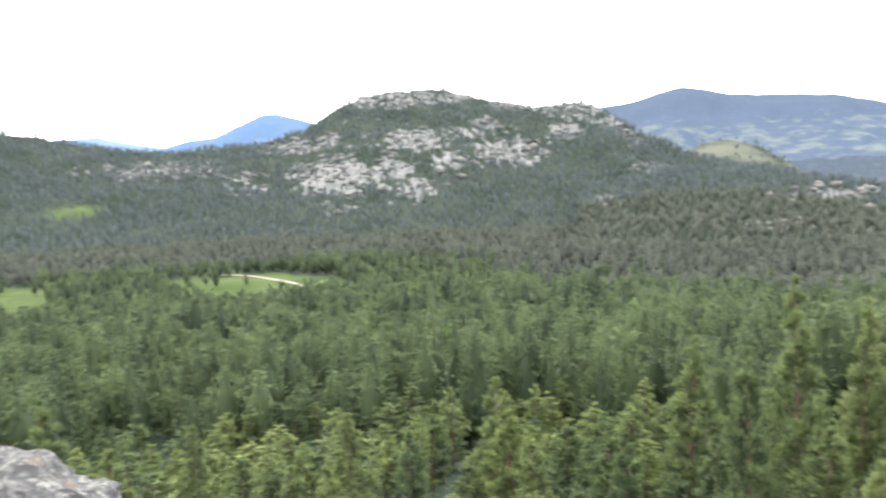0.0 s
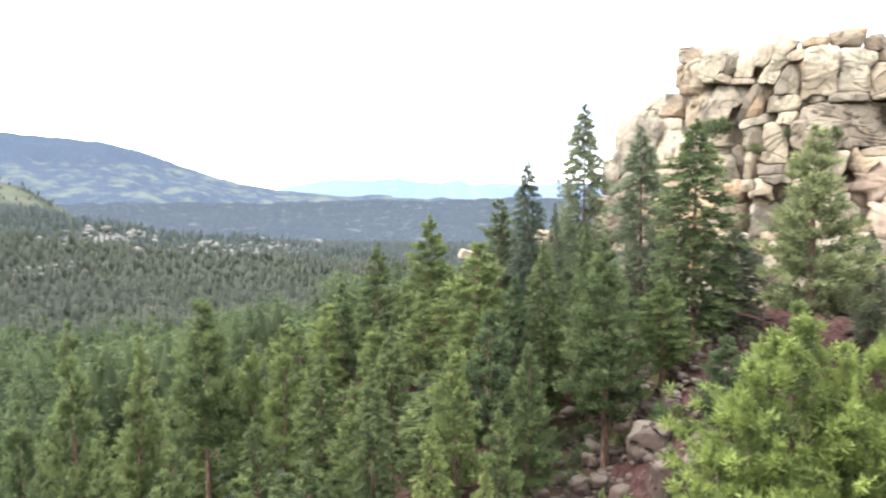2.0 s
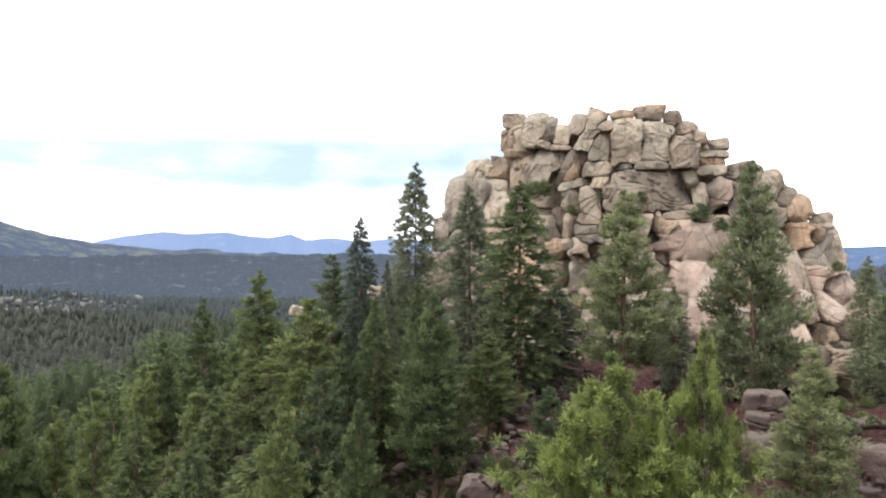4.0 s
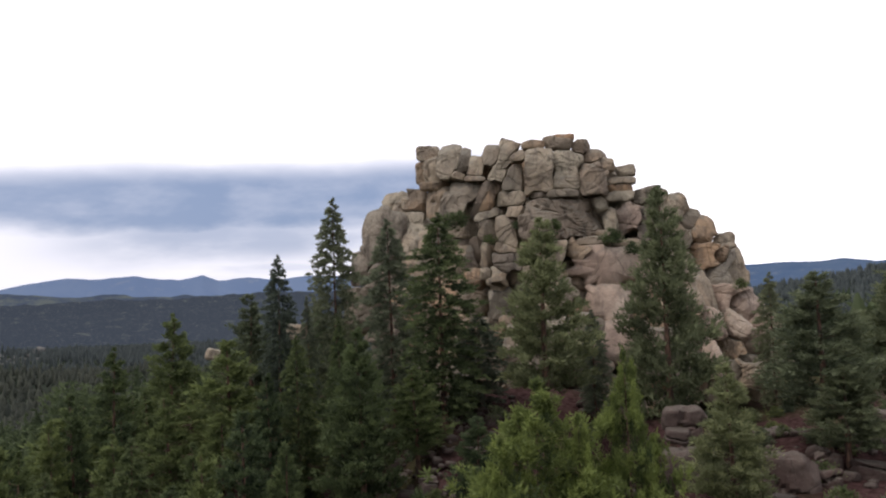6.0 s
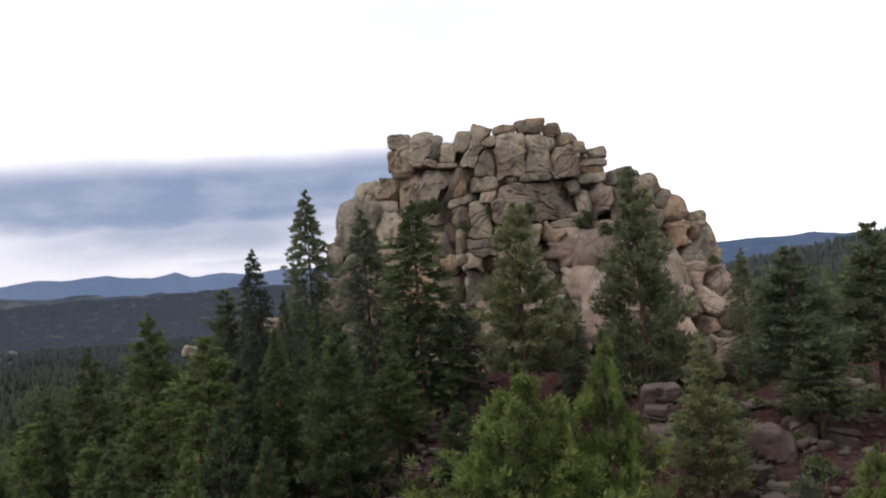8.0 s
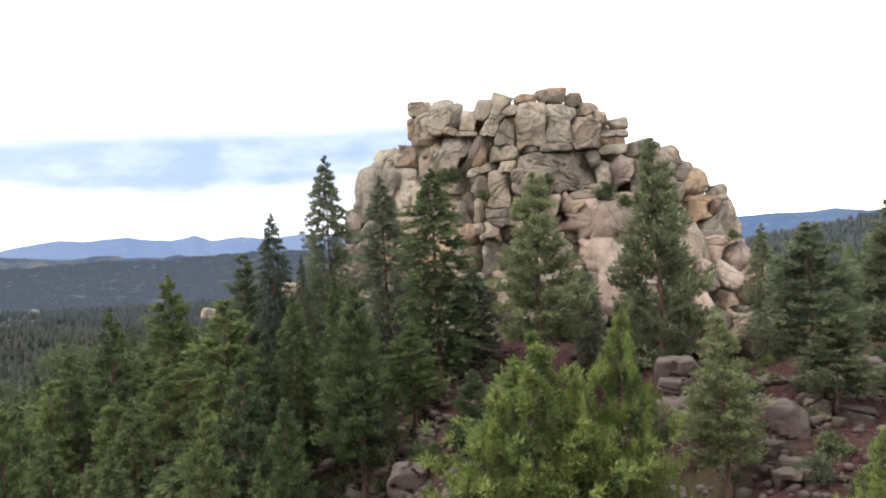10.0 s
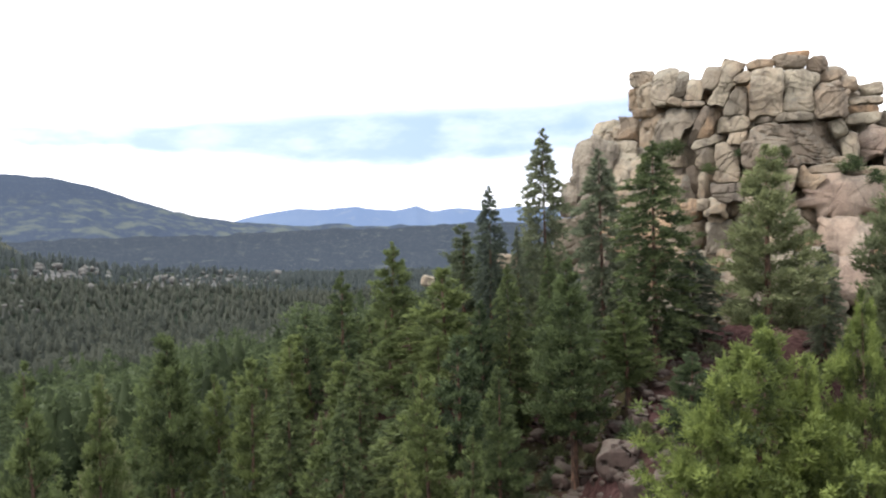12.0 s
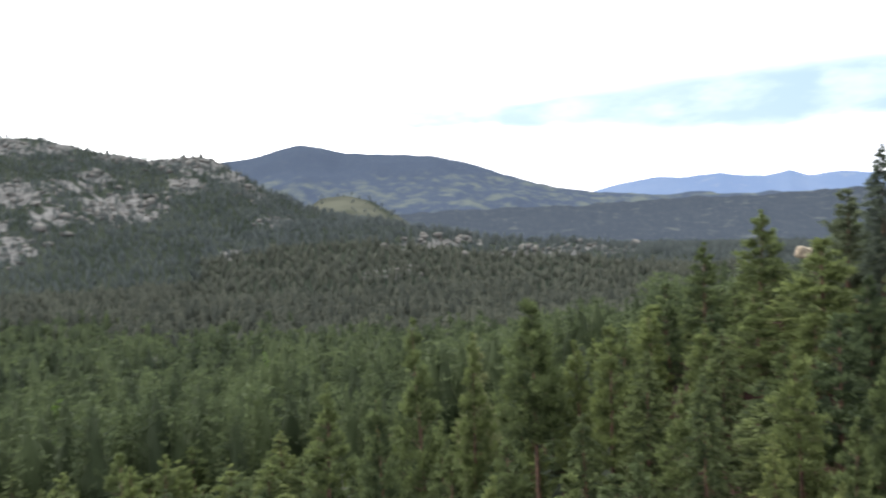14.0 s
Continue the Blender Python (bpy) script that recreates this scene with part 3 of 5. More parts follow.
def tree_meshes(kind, seed, boughs, clumps, blades, size, spread, slim, limbs=26):
    """A tree 10 m high with a crown 4 m wide, as a trunk mesh and a crown mesh."""
    rng = np.random.default_rng(seed)
    h, w = 10.0, 7.5 if kind == "pine_broad" else 4.0
    low = 1.2 if kind.startswith("fir") else 0.9 if kind == "pine_broad" else 4.6 if kind == "pine_tall" else 2.5
    bend = rng.normal(0, 0.10, 2)
    line = [(bend[0] * math.sin(q * 0.5), bend[1] * math.sin(q * 0.4 + 1), h * q / 8 * 0.97) for q in range(9)]
    v, f = tube(line, [0.17 * (1 - q / 8.4) + 0.012 for q in range(9)], 7)
    boughs_ = []
    for _ in range(limbs):
        s = rng.random()
        t = rng.random() * 6.283
        rr = float(envelope(kind, np.array(s), w)) * 0.8
        z0 = low - 0.6 + s * (h - low)
        rise = -0.2 * rr if kind.startswith("fir") else 0.35 * rr
        pts = [(rr * q / 3 * math.cos(t), rr * q / 3 * math.sin(t), z0 + rise * (q / 3) ** 1.4) for q in range(4)]
        v2, f2 = tube(pts, [0.045, 0.032, 0.02, 0.008], 4)
        if limbs >= 40:
            if len(boughs_) < 14:
                boughs_.append(smooth(sheet_mesh("limb", v2, f2, {}, BARK)))
            continue
        f += [tuple(a + len(v) for a in face) for face in f2]
        v += v2
    trunk = smooth(sheet_mesh("trunk", v, f, {}, BARK))
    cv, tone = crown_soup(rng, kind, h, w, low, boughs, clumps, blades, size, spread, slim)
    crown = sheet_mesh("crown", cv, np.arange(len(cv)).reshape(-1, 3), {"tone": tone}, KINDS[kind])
    return trunk, crown, boughs_


def shapes_of(seed, pine_detail, fir_detail, limbs, kinds=("pine", "pine_grey", "fir", "fir_green"), number=4):
    return {key: [tree_meshes(key, seed + q + 10 * len(key), *(fir_detail if key.startswith("fir") else pine_detail), limbs) for q in range(number)] for key in kinds}


GIANT_SHAPES = shapes_of(400, (95, 12, 40, 0.175, 0.105, 0.19), (), 60, ("pine_broad",), 2)
HERO_SHAPES = shapes_of(300, (98, 10, 18, 0.19, 0.100, 0.22), (210, 11, 14, 0.19, 0.075, 0.17), 40)
TALL_SHAPES = shapes_of(500, (70, 9, 17, 0.22, 0.115, 0.24), (), 40, ("pine_tall",), 1)
NEAR_SHAPES = shapes_of(100, (56, 8, 15, 0.25, 0.125, 0.27), (130, 9, 9, 0.30, 0.085, 0.20), 26)
MID_SHAPES = shapes_of(200, (36, 5, 9, 0.48, 0.17, 0.27), (60, 6, 5, 0.46, 0.13, 0.25), 6)
TREE_LABELS = {
    "pine_tall": "tall old ponderosa pine on a bare reddish trunk",
    "pine_broad": "broad bushy ponderosa pine with fresh yellow-green needles",
    "pine": "bushy yellow-green ponderosa pine on the slope", "pine_grey": "dull green ponderosa pine with a dark trunk",
    "fir": "slender blue-grey fir with drooping boughs", "fir_green": "pointed fresh green fir among the pines",
}
dice = random.Random(7)
stems = []


def set_tree(kind, x, y, tall, wide, shapes, group):
    """Plants one tree as a thing with a trunk and a crown."""
    z = height(x, y)
    ob = new("fir_tree" if kind.startswith("fir") else "pine_tree")
    ob.empty_display_size = 0.5
    trunk, crown, boughs_ = dice.choice(shapes[kind])
    new("crown", crown).parent = ob
    stem = new("trunk", trunk)
    stem.parent = ob
    for me in boughs_:
        new("limb", me).parent = stem
    ob.matrix_basis = Matrix.Translation((x, y, z - 0.15)) @ Euler((0, 0, dice.random() * 6.28)).to_matrix().to_4x4() @ Matrix.Diagonal((wide / (7.5 if kind == "pine_broad" else 4.0),) * 2 + (tall / 10.0, 1))
    stems.append((x, y, wide / 2))
    return tagged(ob, TREE_LABELS[kind], "tree", group)


def plant(kind, az, away, top, wide):
    """A tree on this bearing and distance whose tip stands `top` metres over the eye."""
    x, y = away * math.sin(radians(az)), away * math.cos(radians(az))
    tall = min(max(top - height(x, y), 4.0), 22.0)
    return set_tree(kind, x, y, tall, wide * (1.12 if kind.startswith("fir") else 1.10), GIANT_SHAPES if kind == "pine_broad" else TALL_SHAPES if kind == "pine_tall" else HERO_SHAPES if (away < 53 or kind == "fir") and az > 56 else NEAR_SHAPES, "trees round the rock tower")


# ---- the rock tower ----
def ball(level):
    bm = bmesh.new()
    bmesh.ops.create_icosphere(bm, subdivisions=level, radius=1.0)
    v = np.array([q.co[:] for q in bm.verts])
    f = np.array([[q.index for q in face.verts] for face in bm.faces])
    bm.free()
    return v, f


def die(cells):
    """The skin of a cube from -1 to 1, in squares."""
    index, v, f = {}, [], []

    def corner(key):
        if key not in index:
            index[key] = len(v)
            v.append([2 * a / cells - 1 for a in key])
        return index[key]

    for axis in range(3):
        for end in (0, cells):
            for a in range(cells):
                for b_ in range(cells):
                    face = []
                    for da, db in ((0, 0), (1, 0), (1, 1), (0, 1)):
                        key = [0, 0, 0]
                        key[axis], key[(axis + 1) % 3], key[(axis + 2) % 3] = end, a + da, b_ + db
                        face.append(corner(tuple(key)))
                    f.append(face if end else face[::-1])
    return np.array(v, float), np.array(f)


PEBBLE = ball(1)
DICE = {3: die(4), 4: die(9), 5: die(14), 6: die(20), 7: die(30)}


def rock_mesh(name, seed, w, d, h, edge, cuts, rough, mat, level=4, grain=1.0):
    """A weathered block: worn along its edges, split by a few joint planes, swollen, cracked and pitted."""
    rng = np.random.default_rng(seed)
    v, f = DICE[level]
    half = np.array([w, d, h]) / 2
    bevel = half.min() * edge
    q = np.sign(v) * np.abs(v) ** 0.85 * half
    core = half - np.minimum(bevel, half * 0.97)
    c = np.clip(q, -core, core)
    out = (q - c) / np.maximum(np.minimum(bevel, half * 0.97), 1e-6)
    out /= np.linalg.norm(out, axis=1)[:, None] + 1e-9
    p = c + out * np.minimum(bevel, half * 0.97)
    # no two sides are parallel
    taper = rng.uniform(-0.16, 0.16, 4)
    t = p / half
    p = p * np.stack([1 + taper[0] * t[:, 2], 1 + taper[1] * t[:, 2], 1 + taper[2] * t[:, 0]], -1)
    p[:, 2] += taper[3] * 0.5 * p[:, 0]
    for _ in range(cuts):
        nrm = np.sign(rng.normal(0, 1, 3)) * rng.uniform(0.25, 1.0, 3)
        nrm /= np.linalg.norm(nrm)
        reach = np.abs(nrm * half).sum()
        over = np.maximum(p @ nrm - reach * rng.uniform(0.62, 0.86), 0)
        p = p - over[:, None] * nrm * 0.97
    scale = (w + h) / 2
    o = seed * 3.7
    bulge = np.array([noise.noise(Vector((a * 2.4 / scale + o, b_ * 2.4 / scale, e * 2.4 / scale))) for a, b_, e in p])
    pits = np.array([noise.fractal(Vector((a * 1.5 * grain + o, b_ * 1.5 * grain, e * 1.5 * grain)), 0.75, 2.1, 5) for a, b_, e in p])
    crack = np.array([abs(noise.noise(Vector((a * 0.42 * grain - o, b_ * 0.42 * grain, e * 0.80 * grain)))) for a, b_, e in p])
    layer = np.array([abs(noise.noise(Vector((a * 0.5 + o, b_ * 0.5, e * 2.6)))) for a, b_, e in p * grain])
    p = p + out * (bulge * 0.018 * scale - np.clip(0.10 - layer, 0, 1) * 0.2 * rough / grain + pits * rough * 0.06 - np.clip(0.05 - crack, 0, 1) * 6.0 * rough / grain)[:, None]
    me = smooth(sheet_mesh(name, p, f, {}, mat))
    me.set_sharp_from_angle(angle=0.55)
    return me


tower = new("rock_tower")
tower.location = (61 * math.sin(radians(77.7)), 61 * math.cos(radians(77.7)), -9)
tagged(tower, "tall tower of stacked weathered tan granite boulders", "rock formation")
ROCK_KINDS = {  # squareness of the outline, flatness of the face, depth share
    "egg": (4.6, 4.0, 0.9), "block": (14.0, 12.0, 0.9), "tall": (18.0, 14.0, 0.9), "slab": (16.0, 12.0, 1.0), "loaf": (2.8, 3.0, 0.9),
    "slabflat": (5.0, 4.0, 1.2), "crag": (9.0, 8.0, 0.9), "dome": (2.5, 2.6, 0.8), "shoulder": (4.2, 3.0, 1.1),
}
CUT = {"egg": 0.95, "loaf": 0.93, "slabflat": 0.96, "dome": 0.70}  # how far a boulder stops short of its neighbours; 0.985 for the squared ones
CUT.update({key: 0.985 for key in ROCK_KINDS if key not in CUT})
REACH, MIDDLE = 63.0, 77.7
fitted, loose = [], []


def boulder(kind, az, away, up_, wide, tall, lean):
    """Notes one boulder of the tower, by its bearing, distance, height and size; those of the tower are fitted to each other afterwards."""
    w, h = wide, tall
    tilt = abs(math.tan(radians(lean)))
    if kind == "slab":
        w, h = max(0.36 * wide, wide - 0.75 * tall * tilt), tall * 1.04
    elif kind != "egg" and abs(lean) > 5:
        w, h = wide * (1 - 0.35 * tilt), tall * (1 - 0.25 * tilt)
    near = REACH / away
    spec = dict(kind=kind, az=az, away=away, lean=lean, w=w, h=h, up=up_, u=REACH * math.tan(radians(az - MIDDLE)), v=up_ * near, a=w * near / 2, b=h * near / 2)
    (loose if away < 50 or az < 60 else fitted).append(spec)


def measure_of(spec, x, z):
    """How far a place lies from the middle of a boulder: 1 on its rim."""
    c, s = math.cos(radians(spec["lean"])), math.sin(radians(spec["lean"]))
    dx, dz = x - spec["u"], z - spec["v"]
    n = ROCK_KINDS[spec["kind"]][0]
    return (np.abs((dx * c - dz * s) / spec["a"]) ** n + np.abs((dx * s + dz * c) / spec["b"]) ** n) ** (1 / n)


def fitted_boulder(spec, others, seed, mat):
    """A boulder that has weathered out between its neighbours: its joints run where they meet, its face is worn, split and pitted."""
    rng = np.random.default_rng(seed)
    size = math.hypot(spec["a"], spec["b"])
    turns = 72 if size > 1.6 else 40 if size > 0.8 else 24
    th = np.arange(turns) * 2 * math.pi / turns
    # the rim, walked outwards on each bearing until a neighbour begins
    far = np.linspace(0.0, 1.70, 110)[1:]
    edge = 1.0 / np.maximum(measure_of(spec, spec["u"] + np.cos(th), spec["v"] + np.sin(th)), 1e-6)
    rr = far[:, None] * edge[None, :]
    x, z = spec["u"] + rr * np.cos(th), spec["v"] + rr * np.sin(th)
    best = np.full(x.shape, 9.0)
    for o in others:
        best = np.minimum(best, measure_of(o, x, z))
    met = best < far[:, None] * CUT[spec["kind"]]
    first = np.where(met.any(0), met.argmax(0), len(far))
    share = np.where(first < len(far), far[np.minimum(first, len(far) - 1)], 1.0)
    share = np.where((share > 1.28) & (first < len(far)), 1.0, share)
    share = np.median([np.roll(share, q) for q in (-1, 0, 1)], 0)
    if size < 0.95 and (share.mean() < 0.62 or share.min() < 0.25):  # no room between its neighbours
        return
    r = np.maximum(share, 0.16) * edge
    r = 0.8 * r + 0.10 * (np.roll(r, 1) + np.roll(r, -1))
    full = ROCK_KINDS[spec["kind"]][1]
    wob = np.array([noise.noise(Vector((math.cos(t) * 1.3 + seed * 1.7, math.sin(t) * 1.3, 0.4))) for t in th])
    r = np.maximum(r * (1 + 0.03 * wob) - (0.040 if full > 5 else 0.015) * min(1.0, size), 0.05) * spec["away"] / REACH
    big = float(np.mean(r))
    d = max(1.6, min(7.0, ROCK_KINDS[spec["kind"]][2] * big * 2.2))
    bulge = min(big, 1.5) * (0.55 if full < 3.6 else 0.24)
    rings = 16 if size > 1.6 else 11 if size > 0.8 else 7
    rho = np.sin(np.linspace(0.06, 1.0, rings) * math.pi / 2) ** 0.8
    front = -bulge * (1 - rho ** full) ** (1 / full) + bulge
    back = np.linspace(0.10, 1.0, 5)
    px = np.concatenate([rho[:, None] * (r * np.cos(th)), (1 - 0.10 * back[:, None] ** 2) * (r * np.cos(th))])
    pz = np.concatenate([rho[:, None] * (r * np.sin(th)), (1 - 0.10 * back[:, None] ** 2) * (r * np.sin(th))])
    py = np.concatenate([np.repeat(front[:, None], turns, 1), np.repeat((bulge + back * d)[:, None], turns, 1)])
    # joint planes take corners off the face, and the whole face leans a little
    for q in range(2 if full < 3 else 3):
        turn, cut = rng.random() * 6.283, rng.uniform(0.25, 0.75)
        py = py + np.maximum((px * math.cos(turn) + pz * math.sin(turn)) / big - cut, 0) * big * rng.uniform(0.25, 0.7)
    py = py + px * rng.uniform(-0.58, 0.58) + pz * rng.uniform(-0.10, 0.30)
    py[rings:] = py[rings - 1] + back[:, None] * d
    p = np.stack([px.ravel(), py.ravel(), pz.ravel()], -1)
    out = np.stack([np.cos(th)[None] * rho[:, None] ** 4 * 0.5, -np.ones((rings, turns)), np.sin(th)[None] * rho[:, None] ** 4 * 0.5], -1).reshape(-1, 3)
    out = np.concatenate([out, np.stack([np.tile(np.cos(th), 5), np.zeros(5 * turns), np.tile(np.sin(th), 5)], -1)])
    o, rough = seed * 3.7, 2.2 if spec["kind"] == "crag" else 1.0
    g = p + (spec["u"], 0, spec["v"])
    swell = np.array([noise.noise(Vector((a * 0.55 + o, b_ * 0.55, e * 0.55))) for a, b_, e in g])
    pits = np.array([noise.fractal(Vector((a * 1.1 + o, b_ * 1.1, e * 1.1)), 0.8, 2.1, 5) for a, b_, e in g])
    slip = np.array([noise.noise(Vector((a * 0.33 + o, b_ * 0.33 - o, e * 0.50))) for a, b_, e in g])
    crack = np.clip(0.05 - np.abs(slip), 0, 1) * (0.0 if spec["kind"] == "dome" else 1.9 if big > 0.9 else 1.0)
    spall = np.floor(np.array([noise.noise(Vector((a * 0.42 - o, b_ * 0.42, e * 0.62 + o))) for a, b_, e in g]) * 4.0) * 0.075
    p = p + out * (swell * 0.06 * min(big, 1.6) + pits * 0.06 * rough - crack * rough + spall * min(1.0, big) * (0.3 if spec["kind"] == "dome" else rough))[:, None]
    v = np.concatenate([p, [[0, p[:turns, 1].mean(), 0]], [[0, bulge + d, 0]]])
    layers = rings + 5
    i, j = np.meshgrid(np.arange(layers - 1), np.arange(turns), indexing="ij")
    j2 = (j + 1) % turns
    quads = np.stack([i * turns + j, i * turns + j2, (i + 1) * turns + j2, (i + 1) * turns + j], -1).reshape(-1, 4)
    tris = np.concatenate([quads[:, [0, 1, 2]], quads[:, [0, 2, 3]], [(len(v) - 2, (q + 1) % turns, q) for q in range(turns)], [(len(v) - 1, (layers - 1) * turns + q, (layers - 1) * turns + (q + 1) % turns) for q in range(turns)]])
    me = smooth(sheet_mesh("boulder", v, tris[:, ::-1], {}, mat))
    me.set_sharp_from_angle(angle=0.26)
    ob = new("boulder", me)
    ob.parent = tower
    a = radians(spec["az"])
    ob.matrix_basis = Matrix.Translation(tower.location).inverted() @ Matrix.Translation((spec["away"] * math.sin(a), spec["away"] * math.cos(a), spec["up"])) @ Euler((0, 0, -a)).to_matrix().to_4x4() @ Matrix.Translation((0, rng.uniform(-0.30, 0.30) - 0.35 * bulge, 0))


boulder("egg", 68.53, 68.2, 12.14, 2.16, 1.56, 0)
boulder("block", 68.46, 68.0, 10.51, 2.00, 1.70, 2)
boulder("slab", 70.12, 65.5, 10.99, 2.70, 3.09, 16)
boulder("block", 71.34, 65.2, 10.91, 1.15, 2.50, 10)
boulder("block", 70.74, 64.7, 9.54, 1.52, 0.86, 20)
boulder("slabflat", 71.94, 63.5, 9.07, 1.68, 0.47, 2)
boulder("block", 72.10, 63.9, 10.15, 1.51, 2.07, 10)
boulder("egg", 73.35, 63.6, 10.96, 1.59, 1.87, 20)
boulder("slab", 74.28, 62.3, 10.22, 2.57, 3.39, 20)
boulder("egg", 75.05, 61.8, 10.35, 1.55, 0.82, 0)
boulder("block", 74.88, 61.2, 8.64, 1.80, 2.53, 3)
boulder("tall", 76.81, 60.3, 9.02, 2.31, 4.09, 4)
boulder("slabflat", 76.60, 62.3, 11.36, 2.02, 0.60, 0)
boulder("egg", 78.35, 62.3, 11.36, 2.90, 1.10, 8)
boulder("block", 78.85, 61.2, 9.10, 2.25, 3.42, -2)
boulder("block", 80.75, 61.2, 8.07, 2.52, 2.88, -8)
boulder("slabflat", 78.44, 60.3, 7.02, 2.57, 0.67, 0)
boulder("slabflat", 76.61, 60.3, 7.08, 1.24, 0.44, 0)
boulder("egg", 80.82, 62.9, 10.13, 1.30, 0.93, 0)
boulder("egg", 81.75, 63.3, 9.53, 1.21, 1.03, 0)
boulder("egg", 83.10, 64.7, 9.14, 1.62, 1.05, -6)
boulder("slabflat", 82.71, 64.0, 8.21, 2.64, 0.66, -3)
boulder("slabflat", 82.50, 63.6, 7.58, 2.34, 0.66, 4)
boulder("egg", 82.77, 63.6, 6.90, 2.34, 0.80, -4)
boulder("egg", 84.30, 64.9, 6.90, 2.58, 1.34, -10)
boulder("slabflat", 69.08, 66.5, 8.99, 2.74, 0.69, 1)
boulder("egg", 66.29, 72.3, 8.82, 2.88, 1.28, -8)
boulder("egg", 66.15, 72.3, 7.98, 1.60, 0.96, 0)
boulder("block", 67.60, 69.4, 8.08, 2.76, 2.35, 6)
boulder("block", 68.81, 67.1, 7.70, 1.48, 2.27, 10)
boulder("slab", 70.54, 64.2, 7.40, 3.78, 3.59, 30)
boulder("slab", 72.26, 63.1, 7.11, 1.58, 3.07, 28)
boulder("slab", 73.16, 62.7, 7.26, 1.85, 2.68, 26)
boulder("egg", 74.58, 61.4, 7.01, 2.26, 1.36, -6)
boulder("slabflat", 73.23, 61.8, 5.96, 3.64, 0.82, -16)
boulder("block", 74.91, 61.0, 5.89, 1.53, 0.99, 0)
boulder("crag", 78.38, 60.1, 5.24, 6.10, 3.10, -3)
boulder("egg", 81.84, 61.4, 4.77, 1.27, 1.81, -12)
boulder("egg", 83.08, 62.7, 5.09, 2.77, 2.12, -25)
boulder("block", 81.09, 61.7, 6.14, 1.09, 1.55, -14)
boulder("slabflat", 81.40, 61.0, 3.81, 1.53, 0.54, -4)
boulder("shoulder", 65.15, 66.6, 4.80, 4.15, 5.00, 4)
boulder("tall", 67.30, 66.6, 5.15, 1.84, 4.40, 6)
boulder("egg", 69.05, 66.8, 5.67, 2.46, 1.28, 0)
boulder("egg", 70.58, 64.1, 4.64, 2.36, 1.04, 0)
boulder("block", 70.49, 64.1, 3.41, 2.17, 1.60, 4)
boulder("egg", 72.87, 62.0, 4.64, 1.64, 2.10, 6)
boulder("tall", 74.09, 60.9, 3.99, 1.70, 3.32, -4)
boulder("block", 71.97, 62.4, 2.91, 1.19, 2.30, -6)
boulder("slabflat", 80.11, 60.3, 3.19, 2.84, 0.58, -4)
boulder("slabflat", 82.55, 61.6, 2.93, 2.81, 0.68, -3)
boulder("slab", 79.39, 59.7, 2.41, 2.64, 1.67, 30)
boulder("dome", 81.33, 59.9, 1.05, 6.18, 3.35, 6)
boulder("dome", 81.66, 59.1, -1.81, 4.35, 3.91, -6)
boulder("dome", 81.76, 58.0, -4.39, 3.68, 3.59, -8)
boulder("block", 63.16, 68.0, 2.09, 1.41, 3.09, 4)
boulder("slab", 67.19, 66.4, 2.64, 2.14, 2.97, 35)
boulder("slab", 66.58, 66.4, 1.30, 2.03, 2.76, 35)
boulder("slab", 67.82, 66.6, 1.13, 2.14, 2.98, 33)
boulder("block", 71.43, 62.5, 2.68, 1.23, 2.01, -3)
boulder("block", 72.47, 61.7, 2.59, 1.05, 2.39, -8)
boulder("egg", 71.45, 61.9, 0.99, 1.42, 0.96, -6)
boulder("egg", 72.68, 60.9, 1.06, 1.23, 1.02, 8)
boulder("egg", 71.83, 61.3, 0.14, 1.61, 1.03, 0)
boulder("block", 73.33, 60.2, 0.08, 1.40, 1.25, 0)
boulder("block", 71.72, 61.1, -0.99, 3.00, 2.47, 3)
boulder("block", 73.34, 59.7, -1.32, 2.16, 2.49, -4)
boulder("slabflat", 72.43, 59.9, -3.10, 2.14, 1.01, -6)
boulder("block", 72.35, 59.3, -4.56, 2.51, 2.29, 5)
boulder("block", 71.12, 60.7, -4.24, 1.80, 2.47, 0)
boulder("block", 69.37, 63.7, -0.72, 2.34, 3.26, 12)
boulder("block", 69.29, 62.8, -3.50, 2.73, 3.01, 6)
boulder("slab", 68.49, 63.8, 3.47, 2.45, 3.53, 30)
boulder("block", 74.22, 59.5, 1.69, 2.41, 1.97, 0)
boulder("egg", 73.40, 59.0, 0.71, 1.95, 1.74, 10)
boulder("block", 67.06, 62.5, -0.15, 2.76, 2.76, 30)
boulder("block", 76.74, 58.7, 1.44, 3.90, 3.25, 0)
boulder("block", 77.13, 57.1, -0.95, 3.79, 3.37, 6)
boulder("egg", 85.11, 65.6, 6.46, 2.43, 2.14, -10)
boulder("egg", 86.05, 65.6, 5.53, 3.01, 2.81, -14)
boulder("block", 84.90, 63.6, 4.55, 2.58, 3.05, 0)
boulder("egg", 87.33, 66.2, 4.60, 1.86, 2.20, 0)
boulder("loaf", 88.06, 66.7, 3.87, 2.56, 2.75, -6)
boulder("block", 86.71, 64.5, 3.35, 2.62, 2.85, 8)
boulder("egg", 89.30, 67.6, 3.04, 1.79, 1.00, -4)
boulder("block", 88.26, 65.6, 1.61, 3.87, 3.38, 0)
boulder("block", 89.16, 67.0, 1.75, 1.78, 2.22, 0)
boulder("block", 89.14, 65.4, 0.08, 4.29, 3.85, -20)
boulder("block", 86.61, 62.7, 0.71, 3.23, 3.69, 0)
boulder("egg", 89.05, 64.3, -1.08, 3.69, 3.22, -40)
boulder("egg", 90.06, 67.1, 0.19, 1.93, 2.72, -10)
boulder("loaf", 90.53, 64.8, -2.47, 3.15, 4.30, -38)
boulder("loaf", 91.60, 65.3, -3.63, 3.23, 4.09, -40)
